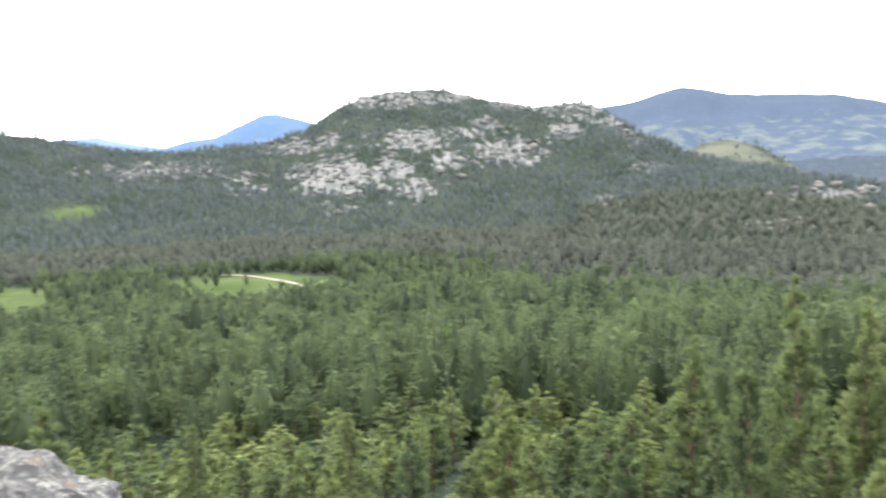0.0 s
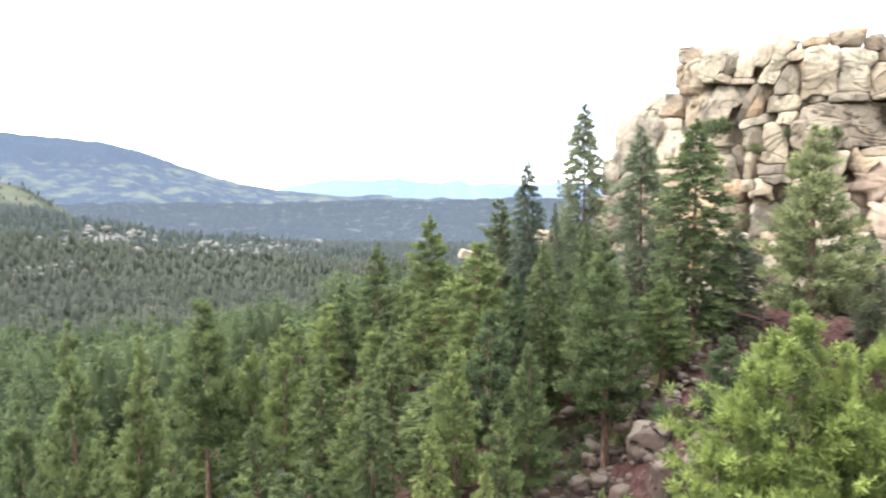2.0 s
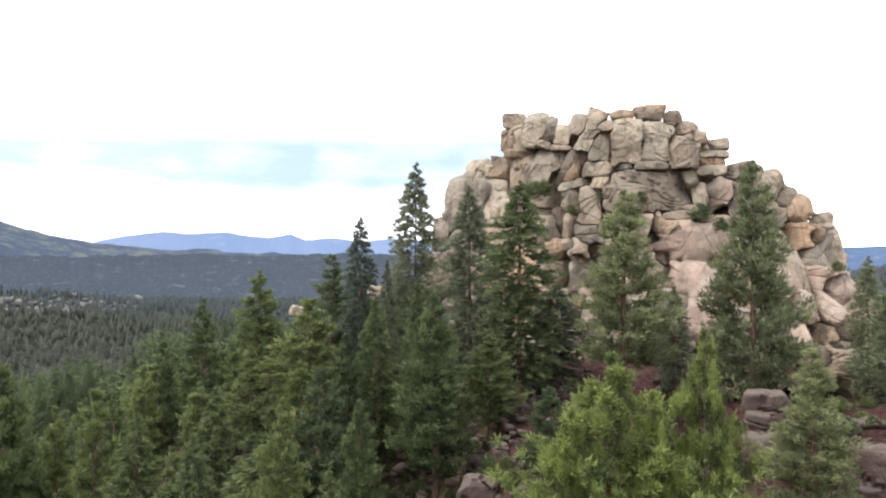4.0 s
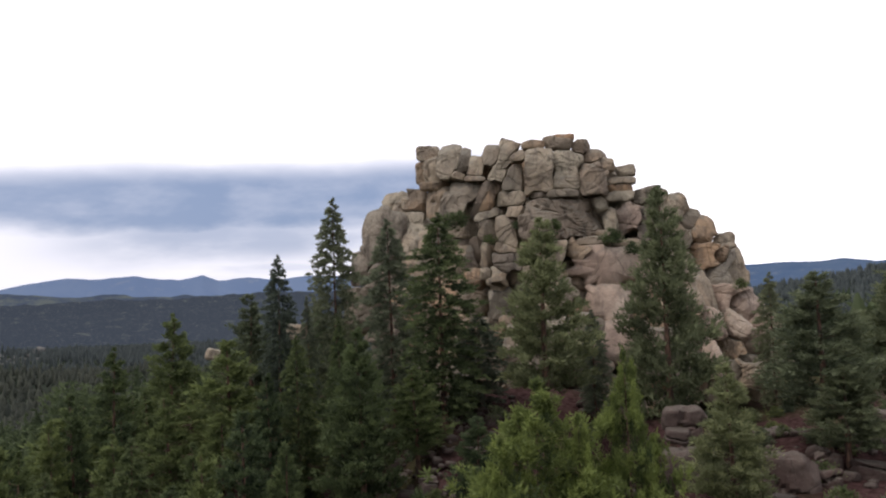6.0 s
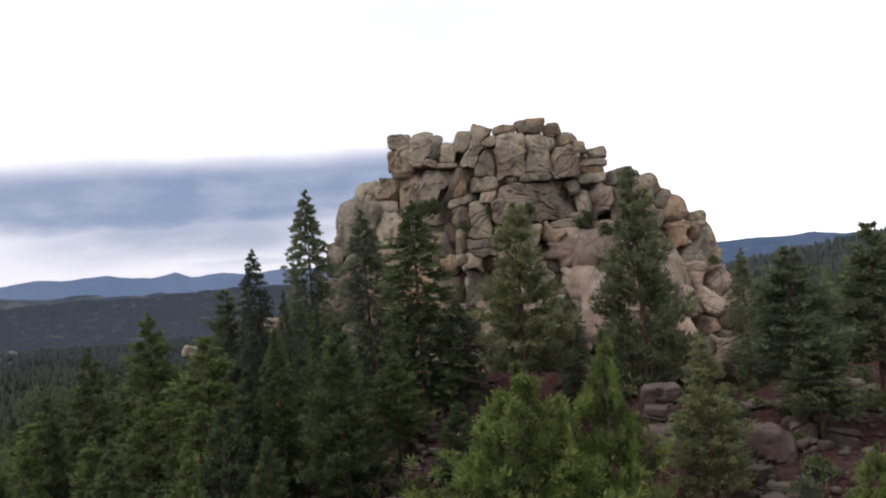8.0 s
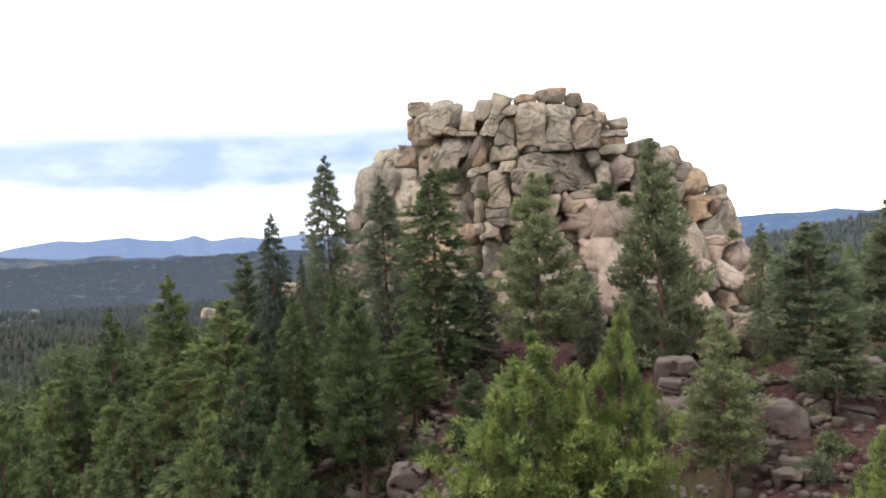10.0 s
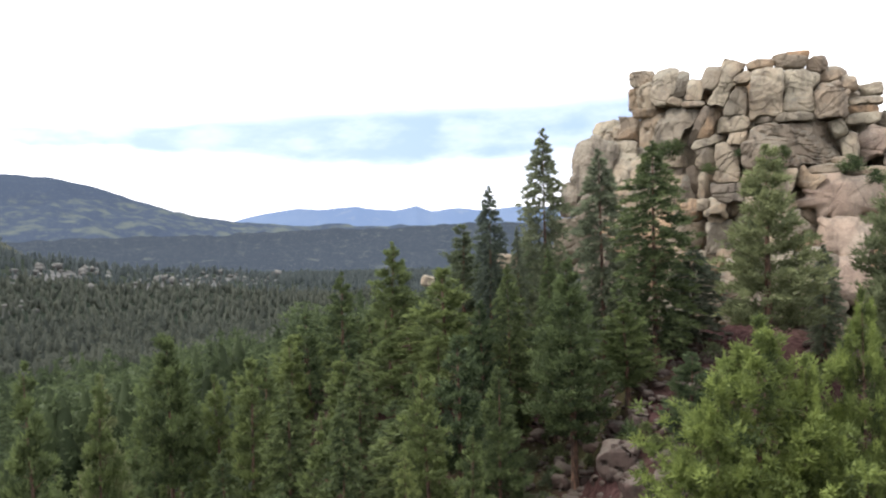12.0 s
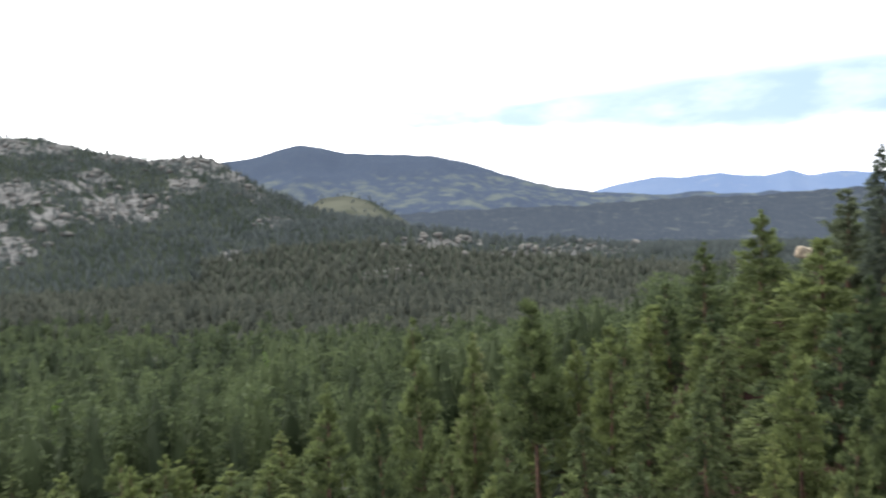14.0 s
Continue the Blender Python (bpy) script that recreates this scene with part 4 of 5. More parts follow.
boulder("loaf", 89.99, 62.7, -3.95, 3.24, 4.39, -38)
boulder("egg", 91.51, 63.6, -5.15, 3.66, 3.43, -34)
boulder("loaf", 88.48, 61.0, -3.59, 2.79, 4.05, -38)
boulder("loaf", 88.16, 59.3, -5.67, 2.63, 5.26, -28)
boulder("egg", 92.19, 63.3, -6.35, 2.81, 2.58, -20)
boulder("egg", 90.54, 60.4, -7.05, 3.58, 3.13, -20)
boulder("block", 89.57, 61.9, -5.48, 3.02, 2.29, -10)
boulder("slabflat", 90.71, 62.6, -6.40, 2.69, 1.39, 6)
boulder("block", 89.79, 61.1, -7.13, 2.94, 2.54, 0)
boulder("egg", 91.74, 65.2, -5.21, 2.51, 1.93, 10)
boulder("block", 86.06, 59.7, -2.36, 4.40, 3.96, 0)
boulder("block", 85.86, 57.5, -5.21, 4.68, 4.25, 0)
boulder("block", 75.12, 54.9, -4.29, 3.65, 3.65, 0)
boulder("block", 78.51, 54.9, -3.83, 4.05, 3.65, 0)
boulder("block", 65.27, 65.2, 0.56, 3.12, 3.36, 10)
boulder("block", 64.96, 63.6, -2.38, 3.75, 3.52, 0)
boulder("block", 85.95, 40.6, -6.88, 2.19, 0.97, -7)
boulder("egg", 85.40, 39.8, -7.68, 1.13, 0.72, 8)
boulder("egg", 86.30, 40.4, -7.77, 1.21, 0.91, -8)
boulder("block", 85.86, 38.6, -8.99, 1.98, 1.87, -5)
boulder("egg", 86.87, 40.2, -8.61, 1.46, 0.97, 12)
boulder("loaf", 91.34, 47.2, -9.52, 2.48, 1.60, 0)
boulder("loaf", 91.95, 44.9, -10.52, 2.99, 2.04, -6)
boulder("block", 63.69, 66.4, -1.70, 4.11, 4.26, 0)
boulder("egg", 52.61, 89.6, -6.10, 1.55, 1.25, 14)
boulder("egg", 58.51, 76.9, -3.51, 2.15, 1.47, 0)
boulder("egg", 79.85, 62.5, 11.00, 1.60, 1.15, -12)
boulder("slabflat", 78.75, 63.0, 11.98, 1.90, 0.55, 6)
# smaller blocks wedged into the joints
for _ in range(900):
    az = dice.uniform(66.0, 91.0)
    up_ = dice.uniform(-9.5, 6.5)
    away = 57.6 + 10 * ((az - 77.7) / 16) ** 2 + max(0, math.degrees(up_ / 60) + 6) * 0.42 - (1.4 if up_ < -1 else -0.3)
    x, z = REACH * math.tan(radians(az - MIDDLE)), up_ * REACH / away
    if up_ > 2.5 - 0.30 * abs(az - 76) or min(float(measure_of(o, x, z)) for o in fitted) < 0.84:
        continue
    wide = dice.uniform(0.6, 1.7)
    boulder(dice.choice(("egg", "block", "block", "slabflat")), az, away, up_, wide, wide * dice.uniform(0.5, 1.1), dice.randint(-10, 35))
for q, spec in enumerate(fitted):
    near_ = [o for o in fitted if o is not spec and math.hypot(o["u"] - spec["u"], o["v"] - spec["v"]) < 1.4 * (max(spec["a"], spec["b"]) + max(o["a"], o["b"]))]
    fitted_boulder(spec, near_, 1000 + q, PINK if spec["kind"] == "dome" or spec["lean"] < -22 else STAINED if spec["az"] < 66.0 or q % 7 == 3 else ROCK)
count = len(fitted)
for spec in loose:
    count += 1
    d = max(1.2, 0.9 * (spec["w"] + spec["h"]) / 2)
    ob = new("boulder", rock_mesh("boulder", 1000 + count, spec["w"], d, spec["h"], 0.5, 4, 0.9, SCREE if spec["away"] < 50 else ROCK, 5))
    ob.parent = tower
    a = radians(spec["az"])
    ob.matrix_basis = Matrix.Translation(tower.location).inverted() @ Matrix.Translation((spec["away"] * math.sin(a), spec["away"] * math.cos(a), spec["up"])) @ Euler((0, 0, -a)).to_matrix().to_4x4() @ Euler((0, radians(spec["lean"]), 0)).to_matrix().to_4x4()
# the solid heart of the tower behind the blocks
for az, away, up_, w, d, h in ((77.5, 73, -3.5, 33, 17, 17), (76.4, 71.2, 4.0, 17, 12, 11), (82.5, 74, -4.5, 13, 12, 11), (70.8, 70, -2.0, 12, 12, 15), (76.8, 70.7, 8.0, 15, 9, 6), (68.9, 67.5, 1.5, 6, 5, 9), (70.8, 68.5, 5.6, 6, 4, 7), (71.2, 69.3, 9.6, 7, 4, 4.2), (74.4, 67.6, 9.4, 6, 4, 4.6), (78.7, 67.4, 9.6, 7, 4, 3.6), (84.0, 67.6, 4.9, 5, 4, 4.6), (66.3, 70.0, 3.0, 6, 5, 7), (82.0, 64.6, -3.2, 15, 8, 10), (72.0, 66.2, -4.0, 15, 8, 11), (88.6, 69.0, 0.6, 5, 4, 4.6), (67.6, 72.5, 6.6, 5, 4, 4.4), (86.0, 69.5, 3.4, 5, 4, 5.2)):
    count += 1
    ob = new("boulder", rock_mesh("boulder", 1000 + count, w, d, h, 0.7, 6, 1.5, ROCK, 6))
    ob.parent = tower
    a = radians(az)
    ob.matrix_basis = Matrix.Translation(tower.location).inverted() @ Matrix.Translation((away * math.sin(a), away * math.cos(a), up_)) @ Euler((0, 0, -a)).to_matrix().to_4x4()

# ---- the trees that stand round the tower ----
plant("fir", 61.3, 59, 7.4, 3.7)
plant("fir", 57.2, 58, 3.2, 2.6)
plant("fir", 59.2, 56, 0.1, 1.4)
plant("fir_green", 61.4, 47, -1.2, 1.7)
plant("fir", 65.3, 51, 4.9, 3.9)
plant("fir_green", 69.0, 47, 4.8, 4.3)
plant("pine_grey", 76.5, 44, 3.8, 5.5)
plant("pine_grey", 85.2, 46, 5.2, 5.4)
plant("fir", 80.0, 50, -1.6, 1.9)
plant("pine_broad", 75.4, 26, -3.1, 8.0)
plant("pine_broad", 81.9, 28, -2.4, 4.0)
plant("pine_broad", 72.6, 25, -4.8, 4.6)
plant("pine_broad", 78.4, 26, -4.3, 3.3)
plant("pine_grey", 88.9, 33, -3.4, 3.4)
plant("pine_grey", 95.0, 42, 0.1, 5.3)
plant("fir", 92.2, 60, 0.3, 2.3)
plant("pine_grey", 100.1, 48, 1.1, 5.3)
plant("pine_broad", 98.8, 22, -5.0, 2.4)
plant("pine_grey", 55.2, 62, 0.4, 3.9)
plant("pine", 49.9, 64, -0.9, 4.0)
plant("pine", 46.1, 60, -3.0, 3.3)
plant("pine", 53.5, 50, -2.4, 5.2)
plant("fir_green", 58.3, 46, -2.2, 2.5)
plant("pine", 62.7, 41, -1.8, 4.5)
plant("pine", 54.3, 37, -5.0, 3.4)
plant("pine", 43.4, 55, -5.4, 3.0)
plant("pine", 42.2, 53, -6.7, 2.7)
plant("pine", 39.2, 44, -6.6, 3.2)
plant("fir_green", 41.7, 40, -7.3, 2.5)
plant("fir_green", 45.5, 32, -6.8, 1.9)
plant("fir_green", 49.9, 27, -7.6, 1.4)
plant("pine", 36.8, 48, -8.2, 2.8)
plant("pine", 56.2, 44, -4.1, 2.9)
plant("pine", 66.7, 43, -4.2, 3.5)
plant("fir", 71.7, 50, -1.6, 3.3)
plant("pine_tall", 33.6, 47, -5.4, 4.0)
plant("pine", 24.9, 49, -6.6, 3.8)
plant("pine", 29.1, 55, -8.7, 2.9)
plant("pine_grey", 37.2, 52, -9.2, 2.4)
plant("pine", 39.8, 57, -8.8, 3.6)
plant("pine", 71.2, 37, -6.0, 2.8)
plant("pine", 57.2, 33, -5.9, 2.4)
plant("pine", 51.6, 32, -5.6, 2.4)
plant("pine", 55.0, 28, -7.2, 1.9)
plant("fir_green", 53.9, 22, -7.3, 1.0)
plant("fir_green", 62.5, 20, -7.2, 0.9)
plant("pine", 43.2, 62, -7.2, 5.0)
plant("pine", 21.8, 40, -8.9, 3.2)
plant("fir_green", 37.0, 38, -10.0, 2.0)
plant("pine", 18.1, 62, -13.1, 5.3)
plant("pine_grey", 29.4, 58, -9.2, 3.0)
plant("pine", 39.8, 60, -9.5, 3.8)
plant("fir_green", 19.7, 45, -14.9, 2.5)
plant("pine", 26.5, 44, -13.5, 3.9)
plant("pine", 12.1, 52, -17.2, 3.8)
plant("pine", 3.7, 66, -17.5, 4.4)
plant("fir_green", -7.6, 55, -16.6, 3.4)
plant("pine", 27.0, 40, -12.1, 3.5)
plant("pine", -28.3, 55, -13.2, 4.5)
plant("fir_green", -8.0, 60, -18.0, 3.3)
plant("fir_green", -18.8, 52, -15.3, 2.5)
plant("pine", -12.0, 44, -16.2, 3.6)
plant("pine", -2.9, 48, -16.1, 4.2)
plant("pine", 4.5, 62, -17.7, 4.1)
plant("pine", 13.3, 46, -15.6, 3.7)
plant("pine", -24.4, 48, -14.9, 3.9)
plant("pine", 9.6, 40, -16.4, 3.5)
plant("pine", -9.2, 42, -15.7, 3.7)
plant("pine_grey", 96.2, 40, -4.2, 3.5)


def free(x, y, gap):
    return all((x - a) ** 2 + (y - b_) ** 2 > (gap + 0.35 * c) ** 2 for a, b_, c in stems)


# more trees of the near wood, lower than the ones above
for tries, az0, az1, r0, r1, gap in ((1300, 24, 70, 27, 70, 2.5), (800, -46, 66, 36, 100, 2.3)):
    for _ in range(tries):
        az, r = dice.uniform(az0, az1), math.sqrt(dice.uniform(r0 ** 2, r1 ** 2))
        x, y = r * math.sin(radians(az)), r * math.cos(radians(az))
        if not free(x, y, gap) or (az > 56.5 and r < 46) or (az > 52 and r < 33) or (31.8 < az < 35.6 and r < 47):
            continue
        kind = dice.choice(("pine", "pine", "pine", "pine", "fir_green") if az > 24 else ("pine", "pine", "pine", "pine", "pine", "fir_green"))
        tall = dice.uniform(7.0, 12.0)
        cap = r * math.tan(radians(float(profile(az, -50, -12, 20, -12, 34, -10, 46, -5.8, 54, -3.6, 60, -3.4, 66, -5.5, 70, -8)))) - height(x, y)
        if min(tall, cap) < 3.5:
            continue
        set_tree(kind, x, y, max(3.2, min(tall, cap) * dice.uniform(0.62, 1.0)), dice.uniform(2.4, 3.7) if az > 24 else dice.uniform(3.6, 5.4), NEAR_SHAPES if r < 62 else MID_SHAPES, "trees of the near wood")


# ---- the woods of the valley and of the mountains ----
def clump_tree(rng, fir, rows, sides, sprays, size):
    """A tree 10 m high and 4 m wide: a ragged tapering body of needles with loose sprays round it."""
    kind = "fir" if fir else "pine_round"
    s = np.linspace(0.0, 1.0, rows) ** 0.9
    v, tone = [], []
    for q in range(rows):
        for a in range(sides):
            t = 2 * math.pi * (a + 0.5 * (q % 2)) / sides
            rr = float(envelope(kind, s[q], 4.0)) * (0.36 if q == 0 else 0.48 if sprays > 30 else 0.62) * (1 + 0.30 * math.sin(t * 2 + q * 2.1 + rng.random()) * (0.4 + s[q] * 0.4)) * rng.uniform(0.72, 1.18)
            v.append((rr * math.cos(t), rr * math.sin(t), 1.0 + 9.0 * s[q] + rng.uniform(-0.5, 0.3) * (0.2 if q == rows - 1 else 1)))
            # darker towards the foot: shade of the crown painted in
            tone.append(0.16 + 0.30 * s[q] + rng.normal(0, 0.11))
    f = []
    for q in range(rows - 1):
        for a in range(sides):
            b_, up_ = (a + 1) % sides, sides
            o = q * sides
            f += [(o + a, o + b_, o + up_ + a), (o + b_, o + up_ + b_, o + up_ + a)] if q % 2 == 0 else [(o + a, o + up_ + b_, o + up_ + a), (o + a, o + b_, o + up_ + b_)]
    v, f, tone = np.array(v), np.array(f), np.array(tone)
    if sprays:
        cv, ct = crown_soup(rng, kind, 10.2, 4.5, 0.8, sprays, 3, 5, size, 0.24, 0.30)
        f = np.concatenate([f, np.arange(len(cv)).reshape(-1, 3) + len(v)])
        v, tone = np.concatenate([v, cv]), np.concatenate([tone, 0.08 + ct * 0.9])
    return v, f, np.clip(tone, 0, 1)


def wood(name, label, shapes, x, y, tall, wide, mat, seed):
    """Many trees in one sheet of clumps and sprays."""
    rng = np.random.default_rng(seed)
    z = ground(x, y)
    pick = rng.integers(0, len(shapes), len(x))
    turn = rng.random(len(x)) * 6.283
    lean = rng.random(len(x))
    all_v, all_t, all_f, total = [], [], [], 0
    for q, (v, f, tone) in enumerate(shapes):
        m = pick == q
        ct, st = np.cos(turn[m])[:, None], np.sin(turn[m])[:, None]
        vx, vy, vz = v[None, :, 0], v[None, :, 1], v[None, :, 2]
        px = (vx * ct - vy * st) * (wide[m] / 4.0)[:, None] + x[m][:, None]
        py = (vx * st + vy * ct) * (wide[m] / 4.0)[:, None] + y[m][:, None]
        pz = vz * (tall[m] / 10.0)[:, None] + z[m][:, None]
        all_v.append(np.stack([px, py, pz], -1).reshape(-1, 3))
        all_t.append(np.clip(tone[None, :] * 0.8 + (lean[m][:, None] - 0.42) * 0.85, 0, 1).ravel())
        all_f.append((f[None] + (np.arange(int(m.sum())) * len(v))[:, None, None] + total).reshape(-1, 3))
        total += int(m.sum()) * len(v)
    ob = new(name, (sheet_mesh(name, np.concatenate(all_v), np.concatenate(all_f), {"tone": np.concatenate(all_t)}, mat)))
    return tagged(ob, label, "trees", kind="stuff")


def stand(seed, number, level, sprays, size):
    return [clump_tree(np.random.default_rng(seed + q), q % 4 == 3, number, level, sprays, size) for q in range(8)]


def scatter(seed, az0, az1, r0, r1, gap):
    """A loose grid of places inside a sector."""
    rng = np.random.default_rng(seed)
    g = np.arange(-r1, r1, gap)
    gx, gy = np.meshgrid(g, g)
    x = (gx + rng.uniform(-0.45, 0.45, gx.shape) * gap).ravel()
    y = (gy + rng.uniform(-0.45, 0.45, gy.shape) * gap).ravel()
    az, r = polar(x, y)
    m = (az > az0) & (az < az1) & (r >= r0) & (r < r1)
    return x[m], y[m], rng


for name, label, az0, az1, r0, r1, gap, detail, tall, wide, mat, seed in (
    ("valley_wood", "dense green pine wood on the valley floor", -46, 64, 98, 190, 5.0, (6, 6, 40, 0.46), 11.5, 4.9, WOODS, 11),
    ("valley_wood", "dense green pine wood on the valley floor", -46, 62, 190, 330, 5.2, (6, 6, 11, 0.75), 11.0, 4.9, WOODS, 12),
    ("valley_wood", "dense green pine wood round the meadow", -46, 62, 330, 545, 5.8, (5, 5, 4, 1.0), 10.5, 5.0, WOODS, 17),
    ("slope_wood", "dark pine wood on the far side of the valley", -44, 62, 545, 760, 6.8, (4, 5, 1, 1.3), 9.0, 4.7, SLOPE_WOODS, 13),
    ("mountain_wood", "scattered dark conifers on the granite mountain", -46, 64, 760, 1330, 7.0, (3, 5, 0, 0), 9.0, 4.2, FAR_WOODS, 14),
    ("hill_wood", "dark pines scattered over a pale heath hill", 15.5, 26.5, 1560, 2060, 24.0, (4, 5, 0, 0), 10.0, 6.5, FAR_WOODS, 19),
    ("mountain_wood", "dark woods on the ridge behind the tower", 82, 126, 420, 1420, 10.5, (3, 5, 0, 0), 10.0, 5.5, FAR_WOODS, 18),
    ("right_wood", "dark pine wood behind the rock tower", 86, 122, 95, 420, 7.6, (6, 6, 10, 0.85), 12.5, 6.0, WOODS, 16),
):
    x, y, rng = scatter(seed, az0, az1, r0, r1, gap)
    z = ground(x, y)
    open_ = np.maximum(bare_share(x, y, z) * np.where(np.hypot(x, y) < 1000, 0.78, 0.60), np.maximum(meadow_share(x, y, z) * 0.97, heath_share(x, y) * 0.7))
    thin = fbm(x / 35, y / 35, 90) > 0.22
    keep = (rng.random(len(x)) > open_) & thin
    x, y = x[keep], y[keep]
    size = rng.uniform(0.55, 1.32, len(x)) * (0.62 + 0.76 * fbm(x / 16, y / 16, 95))
    shapes = stand(seed * 20, *detail)
    # the duller, hazed wood begins where the far side of the valley starts to rise
    az, r = polar(x, y)
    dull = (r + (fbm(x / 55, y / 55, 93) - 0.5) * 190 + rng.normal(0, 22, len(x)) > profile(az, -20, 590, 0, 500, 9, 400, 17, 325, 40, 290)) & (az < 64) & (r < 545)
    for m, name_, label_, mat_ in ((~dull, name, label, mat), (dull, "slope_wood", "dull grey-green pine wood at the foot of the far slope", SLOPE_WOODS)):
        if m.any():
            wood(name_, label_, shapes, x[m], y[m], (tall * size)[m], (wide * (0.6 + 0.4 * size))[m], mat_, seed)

# ---- loose rocks ----
RUBBLE = [rock_mesh("boulder", 3000 + q, 1.6, 1.4, 1.1, 0.75, 3, 0.5, SCREE, 3) for q in range(7)]
for q in range(300):
    az, r = (dice.uniform(55, 73), dice.uniform(22, 50)) if q < 160 else (dice.uniform(80, 104), math.sqrt(dice.uniform(20 ** 2, 54 ** 2)))
    x, y = r * math.sin(radians(az)), r * math.cos(radians(az))
    s = dice.choice((0.22, 0.28, 0.36, 0.36, 0.48, 0.70))
    ob = new("loose_boulder", dice.choice(RUBBLE))
    ob.matrix_basis = Matrix.Translation((x, y, height(x, y) + 0.18 * s)) @ Euler((dice.uniform(-0.3, 0.3), dice.uniform(-0.3, 0.3), dice.random() * 6.28)).to_matrix().to_4x4() @ Matrix.Scale(s, 4)
    tagged(ob, "rounded reddish granite boulder lying on the stony slope", "boulder", "boulders on the slope")


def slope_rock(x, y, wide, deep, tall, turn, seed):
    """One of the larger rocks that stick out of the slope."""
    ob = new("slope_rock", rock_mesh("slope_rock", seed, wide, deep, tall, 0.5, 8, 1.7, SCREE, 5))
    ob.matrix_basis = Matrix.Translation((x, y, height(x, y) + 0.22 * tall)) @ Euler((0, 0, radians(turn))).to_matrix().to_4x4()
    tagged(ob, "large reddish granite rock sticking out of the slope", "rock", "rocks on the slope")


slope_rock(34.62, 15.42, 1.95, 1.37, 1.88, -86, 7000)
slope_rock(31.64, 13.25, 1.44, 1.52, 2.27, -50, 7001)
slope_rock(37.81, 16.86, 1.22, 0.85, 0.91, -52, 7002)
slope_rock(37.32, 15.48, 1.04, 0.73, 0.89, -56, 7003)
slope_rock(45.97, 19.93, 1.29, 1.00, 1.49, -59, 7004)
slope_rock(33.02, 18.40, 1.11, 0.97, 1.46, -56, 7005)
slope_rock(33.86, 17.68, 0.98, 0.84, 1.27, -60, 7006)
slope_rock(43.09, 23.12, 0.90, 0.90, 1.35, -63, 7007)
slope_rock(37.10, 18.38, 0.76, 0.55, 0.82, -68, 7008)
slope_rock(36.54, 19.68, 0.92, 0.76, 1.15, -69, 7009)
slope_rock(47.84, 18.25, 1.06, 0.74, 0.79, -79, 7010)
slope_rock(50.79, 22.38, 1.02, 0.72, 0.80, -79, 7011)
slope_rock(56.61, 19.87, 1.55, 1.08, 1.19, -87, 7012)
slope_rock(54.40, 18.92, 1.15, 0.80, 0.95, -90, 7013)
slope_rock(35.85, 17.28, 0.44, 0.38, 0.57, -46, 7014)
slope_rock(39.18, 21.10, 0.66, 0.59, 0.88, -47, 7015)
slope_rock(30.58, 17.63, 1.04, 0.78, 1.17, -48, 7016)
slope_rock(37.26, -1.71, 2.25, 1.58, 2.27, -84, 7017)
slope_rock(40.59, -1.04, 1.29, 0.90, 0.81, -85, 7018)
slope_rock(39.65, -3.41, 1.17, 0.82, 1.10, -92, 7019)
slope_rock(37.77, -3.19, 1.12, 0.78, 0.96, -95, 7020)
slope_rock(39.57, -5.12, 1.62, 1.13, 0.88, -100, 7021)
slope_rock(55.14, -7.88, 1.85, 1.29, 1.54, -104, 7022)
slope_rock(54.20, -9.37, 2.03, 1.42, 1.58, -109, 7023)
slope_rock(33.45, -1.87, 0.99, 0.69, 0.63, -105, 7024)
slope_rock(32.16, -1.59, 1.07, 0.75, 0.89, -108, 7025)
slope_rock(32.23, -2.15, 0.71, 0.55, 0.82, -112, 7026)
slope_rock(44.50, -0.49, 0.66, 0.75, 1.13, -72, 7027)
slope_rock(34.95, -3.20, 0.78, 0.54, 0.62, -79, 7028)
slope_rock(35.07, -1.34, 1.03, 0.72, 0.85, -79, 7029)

# the stones of the slope between the boulders
rng = np.random.default_rng(77)
v1, f1 = PEBBLE
vs, fs = [], []
for q in range(1500):
    az, r = (rng.uniform(54, 75), rng.uniform(21, 52)) if q < 850 else (rng.uniform(78, 104), rng.uniform(19, 52))
    x, y = r * math.sin(radians(az)), r * math.cos(radians(az))
    s_ = rng.uniform(0.10, 0.30) * (1 if rng.random() < 0.8 else 1.6)
    shape = v1 * (1 + rng.uniform(-0.20, 0.20, (len(v1), 1))) * (s_ * rng.uniform(0.8, 1.4), s_, s_ * rng.uniform(0.5, 0.9))
    vs.append(shape + (x, y, height(x, y) + 0.10 * s_))
    fs.append(f1 + q * len(v1))
tagged(new("scree_stones", smooth(sheet_mesh("scree_stones", np.concatenate(vs), np.concatenate(fs), {}, SCREE))), "grey-brown granite stones strewn over the slope", "stones", kind="stuff")

# granite knobs on the mountain
x, y, rng = scatter(31, -32, 52, 600, 1290, 10.0)
z = ground(x, y)
m = rng.random(len(x)) < bare_share(x, y, z) * 0.62
x, y, z = x[m], y[m], z[m]
v1, f1 = PEBBLE
vs, fs = [], []
for q in range(len(x)):
    s = rng.uniform(1.6, 5.0) * (1 if rng.random() < 0.85 else 1.7) * (0.85 if x[q] > 330 and y[q] < 860 else 1.0)
    shape = v1 * (1 + rng.uniform(-0.36, 0.30, (len(v1), 1))) * (s * rng.uniform(0.7, 1.5), s * rng.uniform(0.7, 1.5), s * rng.uniform(0.5, 0.95))
    vs.append(shape + (x[q], y[q], z[q] + (0.9 if x[q] > 330 and y[q] < 860 else 0.15) * s))
    fs.append(f1 + q * len(v1))
knobs = new("granite_knobs", sheet_mesh("granite_knobs", np.concatenate(vs), np.concatenate(fs), {}, PALE))
tagged(knobs, "pale granite knobs breaking out of the wooded mountain", "rocks", kind="stuff")

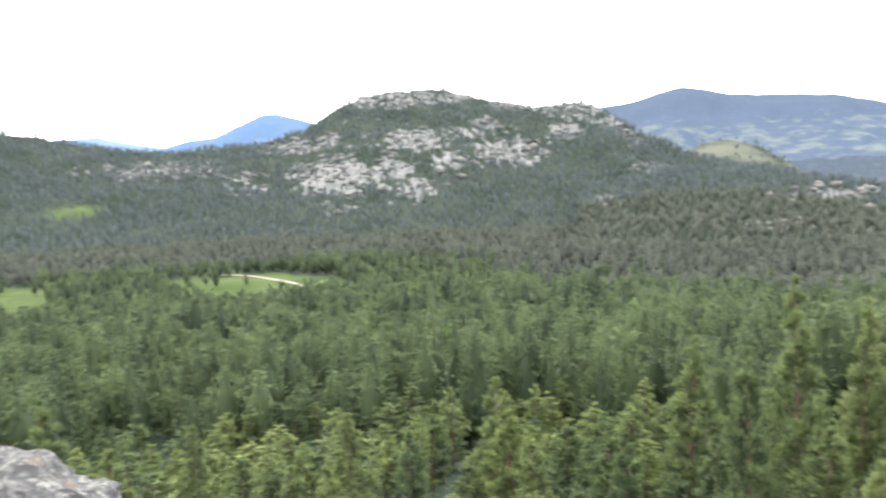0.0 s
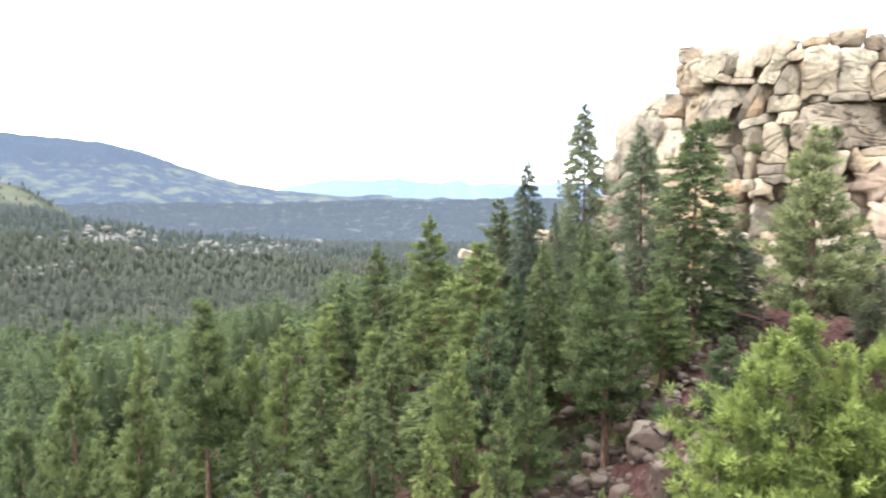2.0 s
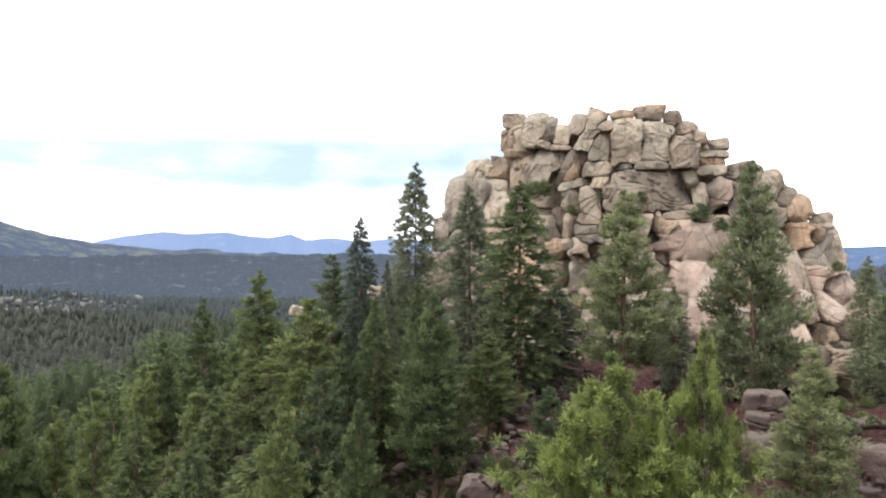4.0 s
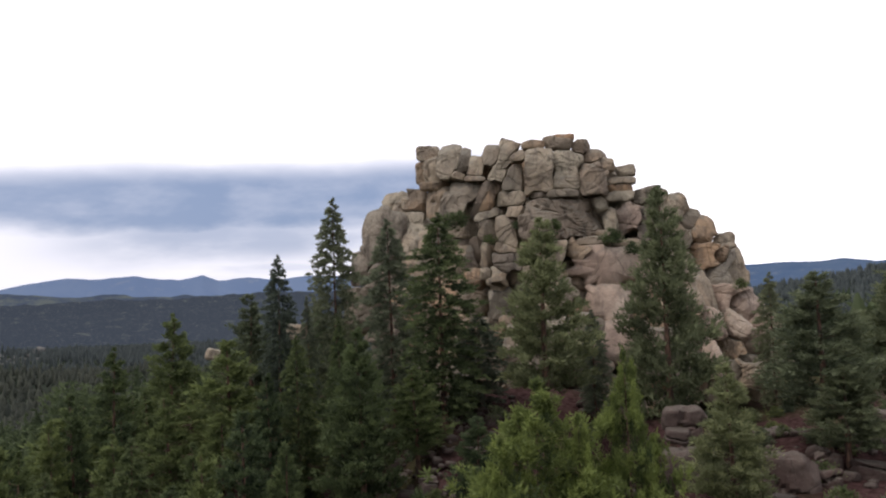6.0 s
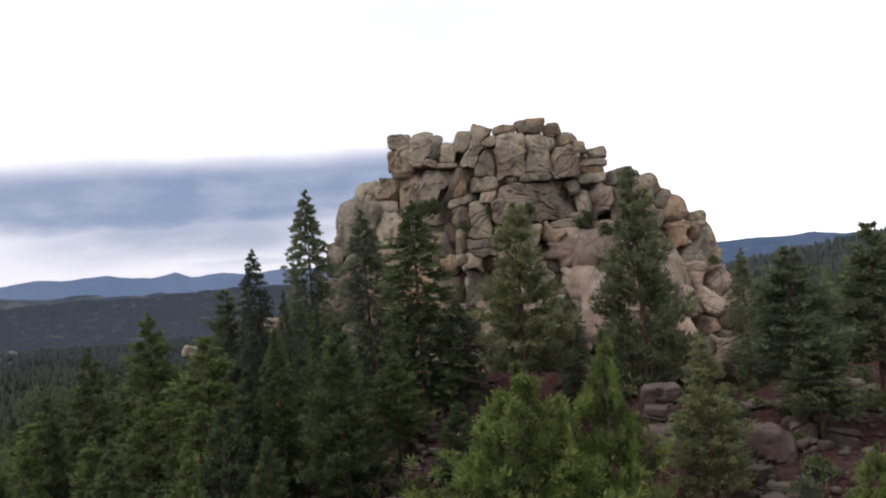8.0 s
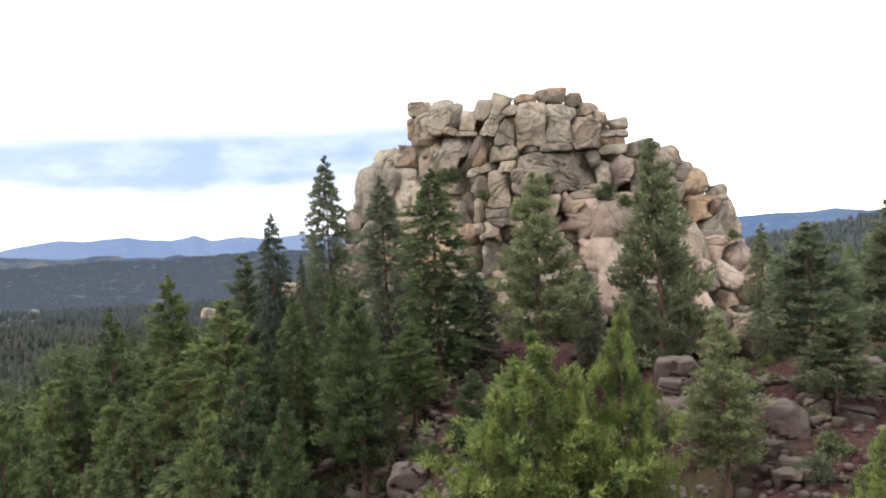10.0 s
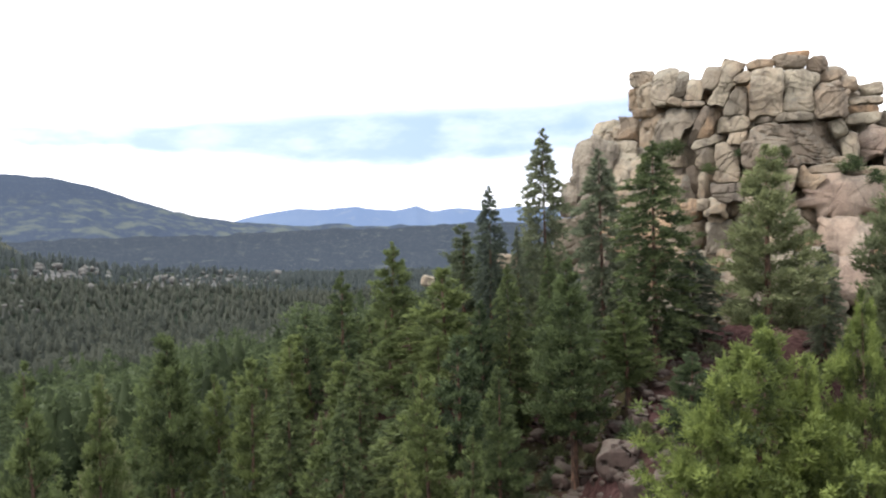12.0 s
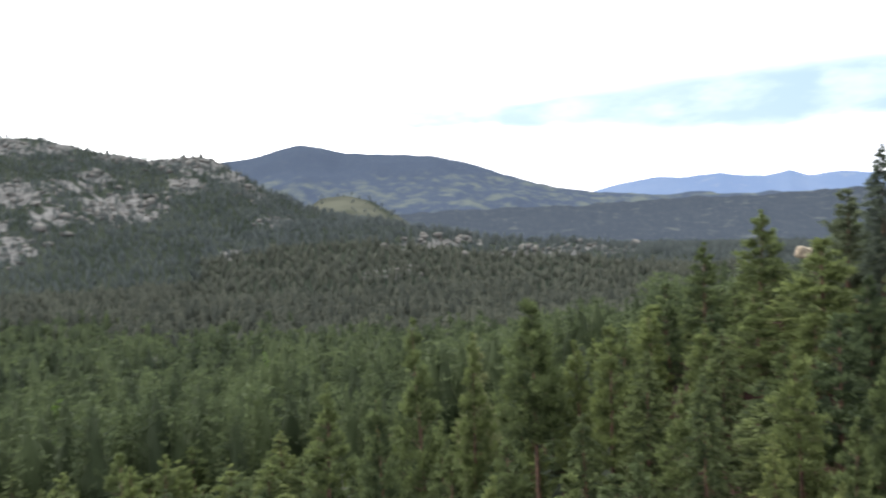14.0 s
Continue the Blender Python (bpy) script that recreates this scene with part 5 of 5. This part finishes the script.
# ---- the ledge under the camera and the lichen-covered block beside it ----
ledge = new("viewpoint_rock", rock_mesh("viewpoint_rock", 5001, 5.0, 5.0, 3.2, 0.6, 4, 0.8, LEDGE, 7, 2.0))
ledge.location = (-0.8, -1.6, -3.35)
tagged(ledge, "grey granite ledge of the viewpoint, spotted with lichen", "rock")
block = new("lichen_block", rock_mesh("lichen_block", 5004, 2.64, 2.3, 2.42, 0.62, 3, 1.3, LEDGE, 7, 3.0))
block.location = (-2.84, 3.66, -2.50)
tagged(block, "rough grey granite block spotted with pale lichen", "rock")

# ---- single plants that stand out ----
LIME, n, b = material("aspen_leaves")
n.link(n.mix(n.add("NewGeometry").outputs["Random Per Island"], (0.070, 0.130, 0.018, 1), (0.130, 0.210, 0.030, 1)), b.inputs["Base Color"])
b.inputs["Roughness"].default_value = 0.6
for az, away, tall, wide in ((0.4, 150, 7.5, 6.5), (-9.0, 410, 7.0, 9.0), (14.0, 210, 6.0, 5.0)):
    rng = np.random.default_rng(int(away))
    cv, tone = crown_soup(rng, "pine", 10.0, 4.0, 1.0, 40, 4, 10, 0.42, 0.30, 0.4)
    x, y = away * math.sin(radians(az)), away * math.cos(radians(az))
    ob = new("aspen_tree")
    new("crown", sheet_mesh("crown", cv, np.arange(len(cv)).reshape(-1, 3), {"tone": tone}, LIME)).parent = ob
    v, f = tube([(0, 0, 0), (0.05, 0, 3), (0, 0.05, 8)], [0.12, 0.09, 0.03])
    new("trunk", sheet_mesh("trunk", v, f, {}, BARK)).parent = ob
    ob.matrix_basis = Matrix.Translation((x, y, height(x, y) + 2.0)) @ Matrix.Diagonal((wide / 4, wide / 4, tall / 10, 1)) if away > 300 else Matrix.Translation((x, y, height(x, y))) @ Matrix.Diagonal((wide / 4, wide / 4, (tall + 5) / 10, 1))
    tagged(ob, "bright lime-green aspen among dark pines", "tree", "aspens in the valley")

GREY_WOOD, n, b = material("dead_wood")
p = n.add("NewGeometry").outputs["Position"]
n.link(n.mix(n.noise(n.scaled(p, 1, 1, 0.2), 6.0, 5.0), (0.10, 0.095, 0.09, 1), (0.30, 0.29, 0.28, 1)), b.inputs["Base Color"])
b.inputs["Roughness"].default_value = 0.9


def dead_tree(az, away, tall, seed):
    """A bleached snag: a bare trunk with thin drooping limbs."""
    rng = np.random.default_rng(seed)
    x, y = away * math.sin(radians(az)), away * math.cos(radians(az))
    v, f = tube([(0.04 * math.sin(q), 0.04 * math.cos(q * 2), tall * q / 6) for q in range(7)], [0.13 * (1 - q / 6.6) for q in range(7)])
    trunk = sheet_mesh("trunk", v, f, {}, GREY_WOOD)
    ob = new("dead_tree")
    new("trunk", trunk).parent = ob
    for _ in range(26):
        z0, t, rr = rng.uniform(0.25, 0.95) * tall, rng.random() * 6.283, 0
        rr = (tall - z0) * 0.22 + 0.6
        pts = [(rr * q / 4 * math.cos(t), rr * q / 4 * math.sin(t), z0 + 0.25 * rr * math.sin(q / 4 * 3.0) - 0.25 * rr * (q / 4) ** 2) for q in range(5)]
        v, f = tube(pts, [0.045, 0.036, 0.028, 0.018, 0.008], 4)
        new("limb", sheet_mesh("limb", v, f, {}, GREY_WOOD)).parent = ob
    ob.matrix_basis = Matrix.Translation((x, y, height(x, y) - 0.1))
    tagged(ob, "bleached grey dead pine with bare limbs", "dead tree", "dead trees")


for az, away, tall, seed in ((28.5, 33, 9.5, 1), (6.6, 240, 13, 2), (19.0, 62, 12, 3)):
    dead_tree(az, away, tall, seed)


def shrub(az, away, up_, wide, seed):
    """A low bush rooted in a crack of the tower."""
    rng = np.random.default_rng(seed)
    cv, tone = crown_soup(rng, "pine", 1.0, 1.6, 0.0, 30, 4, 9, 0.13, 0.10, 0.3)
    ob = new("shrub", sheet_mesh("shrub", cv, np.arange(len(cv)).reshape(-1, 3), {"tone": tone}, PINE))
    ob.matrix_basis = Matrix.Translation((away * math.sin(radians(az)), away * math.cos(radians(az)), up_)) @ Matrix.Scale(wide / 1.6, 4)
    tagged(ob, "small green bush growing from a crack in the rock", "shrub", "shrubs on the tower")


shrub(77.15, 59.0, 3.18, 1.96, 50)
shrub(81.82, 59.5, 2.87, 1.75, 51)
shrub(70.21, 61.8, 4.79, 2.05, 52)
shrub(77.74, 59.4, 4.12, 1.31, 53)
shrub(74.94, 59.8, 4.42, 0.88, 54)
shrub(85.19, 62.3, 6.28, 1.60, 55)
shrub(83.14, 59.6, 1.94, 1.54, 56)
shrub(72.89, 60.0, 3.38, 1.10, 57)
shrub(81.97, 55.7, -7.90, 1.64, 58)
shrub(70.83, 61.6, 5.31, 1.36, 59)
shrub(90.41, 63.6, -0.95, 1.17, 60)
BUSHES = []
for q in range(4):
    cv, tone = crown_soup(np.random.default_rng(70 + q), "pine", 1.0, 1.6, 0.0, 26, 3, 8, 0.16, 0.11, 0.3)
    BUSHES.append(sheet_mesh("low_bush", cv, np.arange(len(cv)).reshape(-1, 3), {"tone": tone}, PINE_GREY if q % 2 else FIR_GREEN))
for _ in range(170):
    az, r = dice.uniform(55, 105), math.sqrt(dice.uniform(20 ** 2, 60 ** 2))
    x, y = r * math.sin(radians(az)), r * math.cos(radians(az))
    ob = new("low_bush", dice.choice(BUSHES))
    ob.matrix_basis = Matrix.Translation((x, y, height(x, y) - 0.05)) @ Euler((0, 0, dice.random() * 6.28)).to_matrix().to_4x4() @ Matrix.Scale(dice.uniform(0.5, 1.1), 4)
    tagged(ob, "low dull green juniper bush among the rocks", "bush", "bushes on the slope")

# ---- the dirt track across the meadow ----
DIRT, n, b = material("pale_dirt")
p = n.add("NewGeometry").outputs["Position"]
n.link(n.mix(n.noise(p, 0.5, 5.0), (0.11, 0.094, 0.07, 1), (0.165, 0.142, 0.112, 1)), b.inputs["Base Color"])
b.inputs["Roughness"].default_value = 0.95
verts, faces = [], []
for q in range(41):
    s_ = q / 40
    az = -16.6 + 7.8 * s_
    r = 528 - 40 * s_ - 95 * s_ ** 3 + 4 * math.sin(s_ * 9)
    for side in (-2.4, 2.4):
        x, y = (r + side * (1.0 + 1.2 * s_)) * math.sin(radians(az)), (r + side * (1.0 + 1.2 * s_)) * math.cos(radians(az))
        verts.append((x, y, height(x, y) + 0.35))
    if q:
        faces.append((2 * q - 2, 2 * q, 2 * q + 1, 2 * q - 1))
tagged(new("dirt_track", smooth(sheet_mesh("dirt_track", verts, faces, {}, DIRT))), "pale dirt track curving across the meadow", "track", kind="structure")
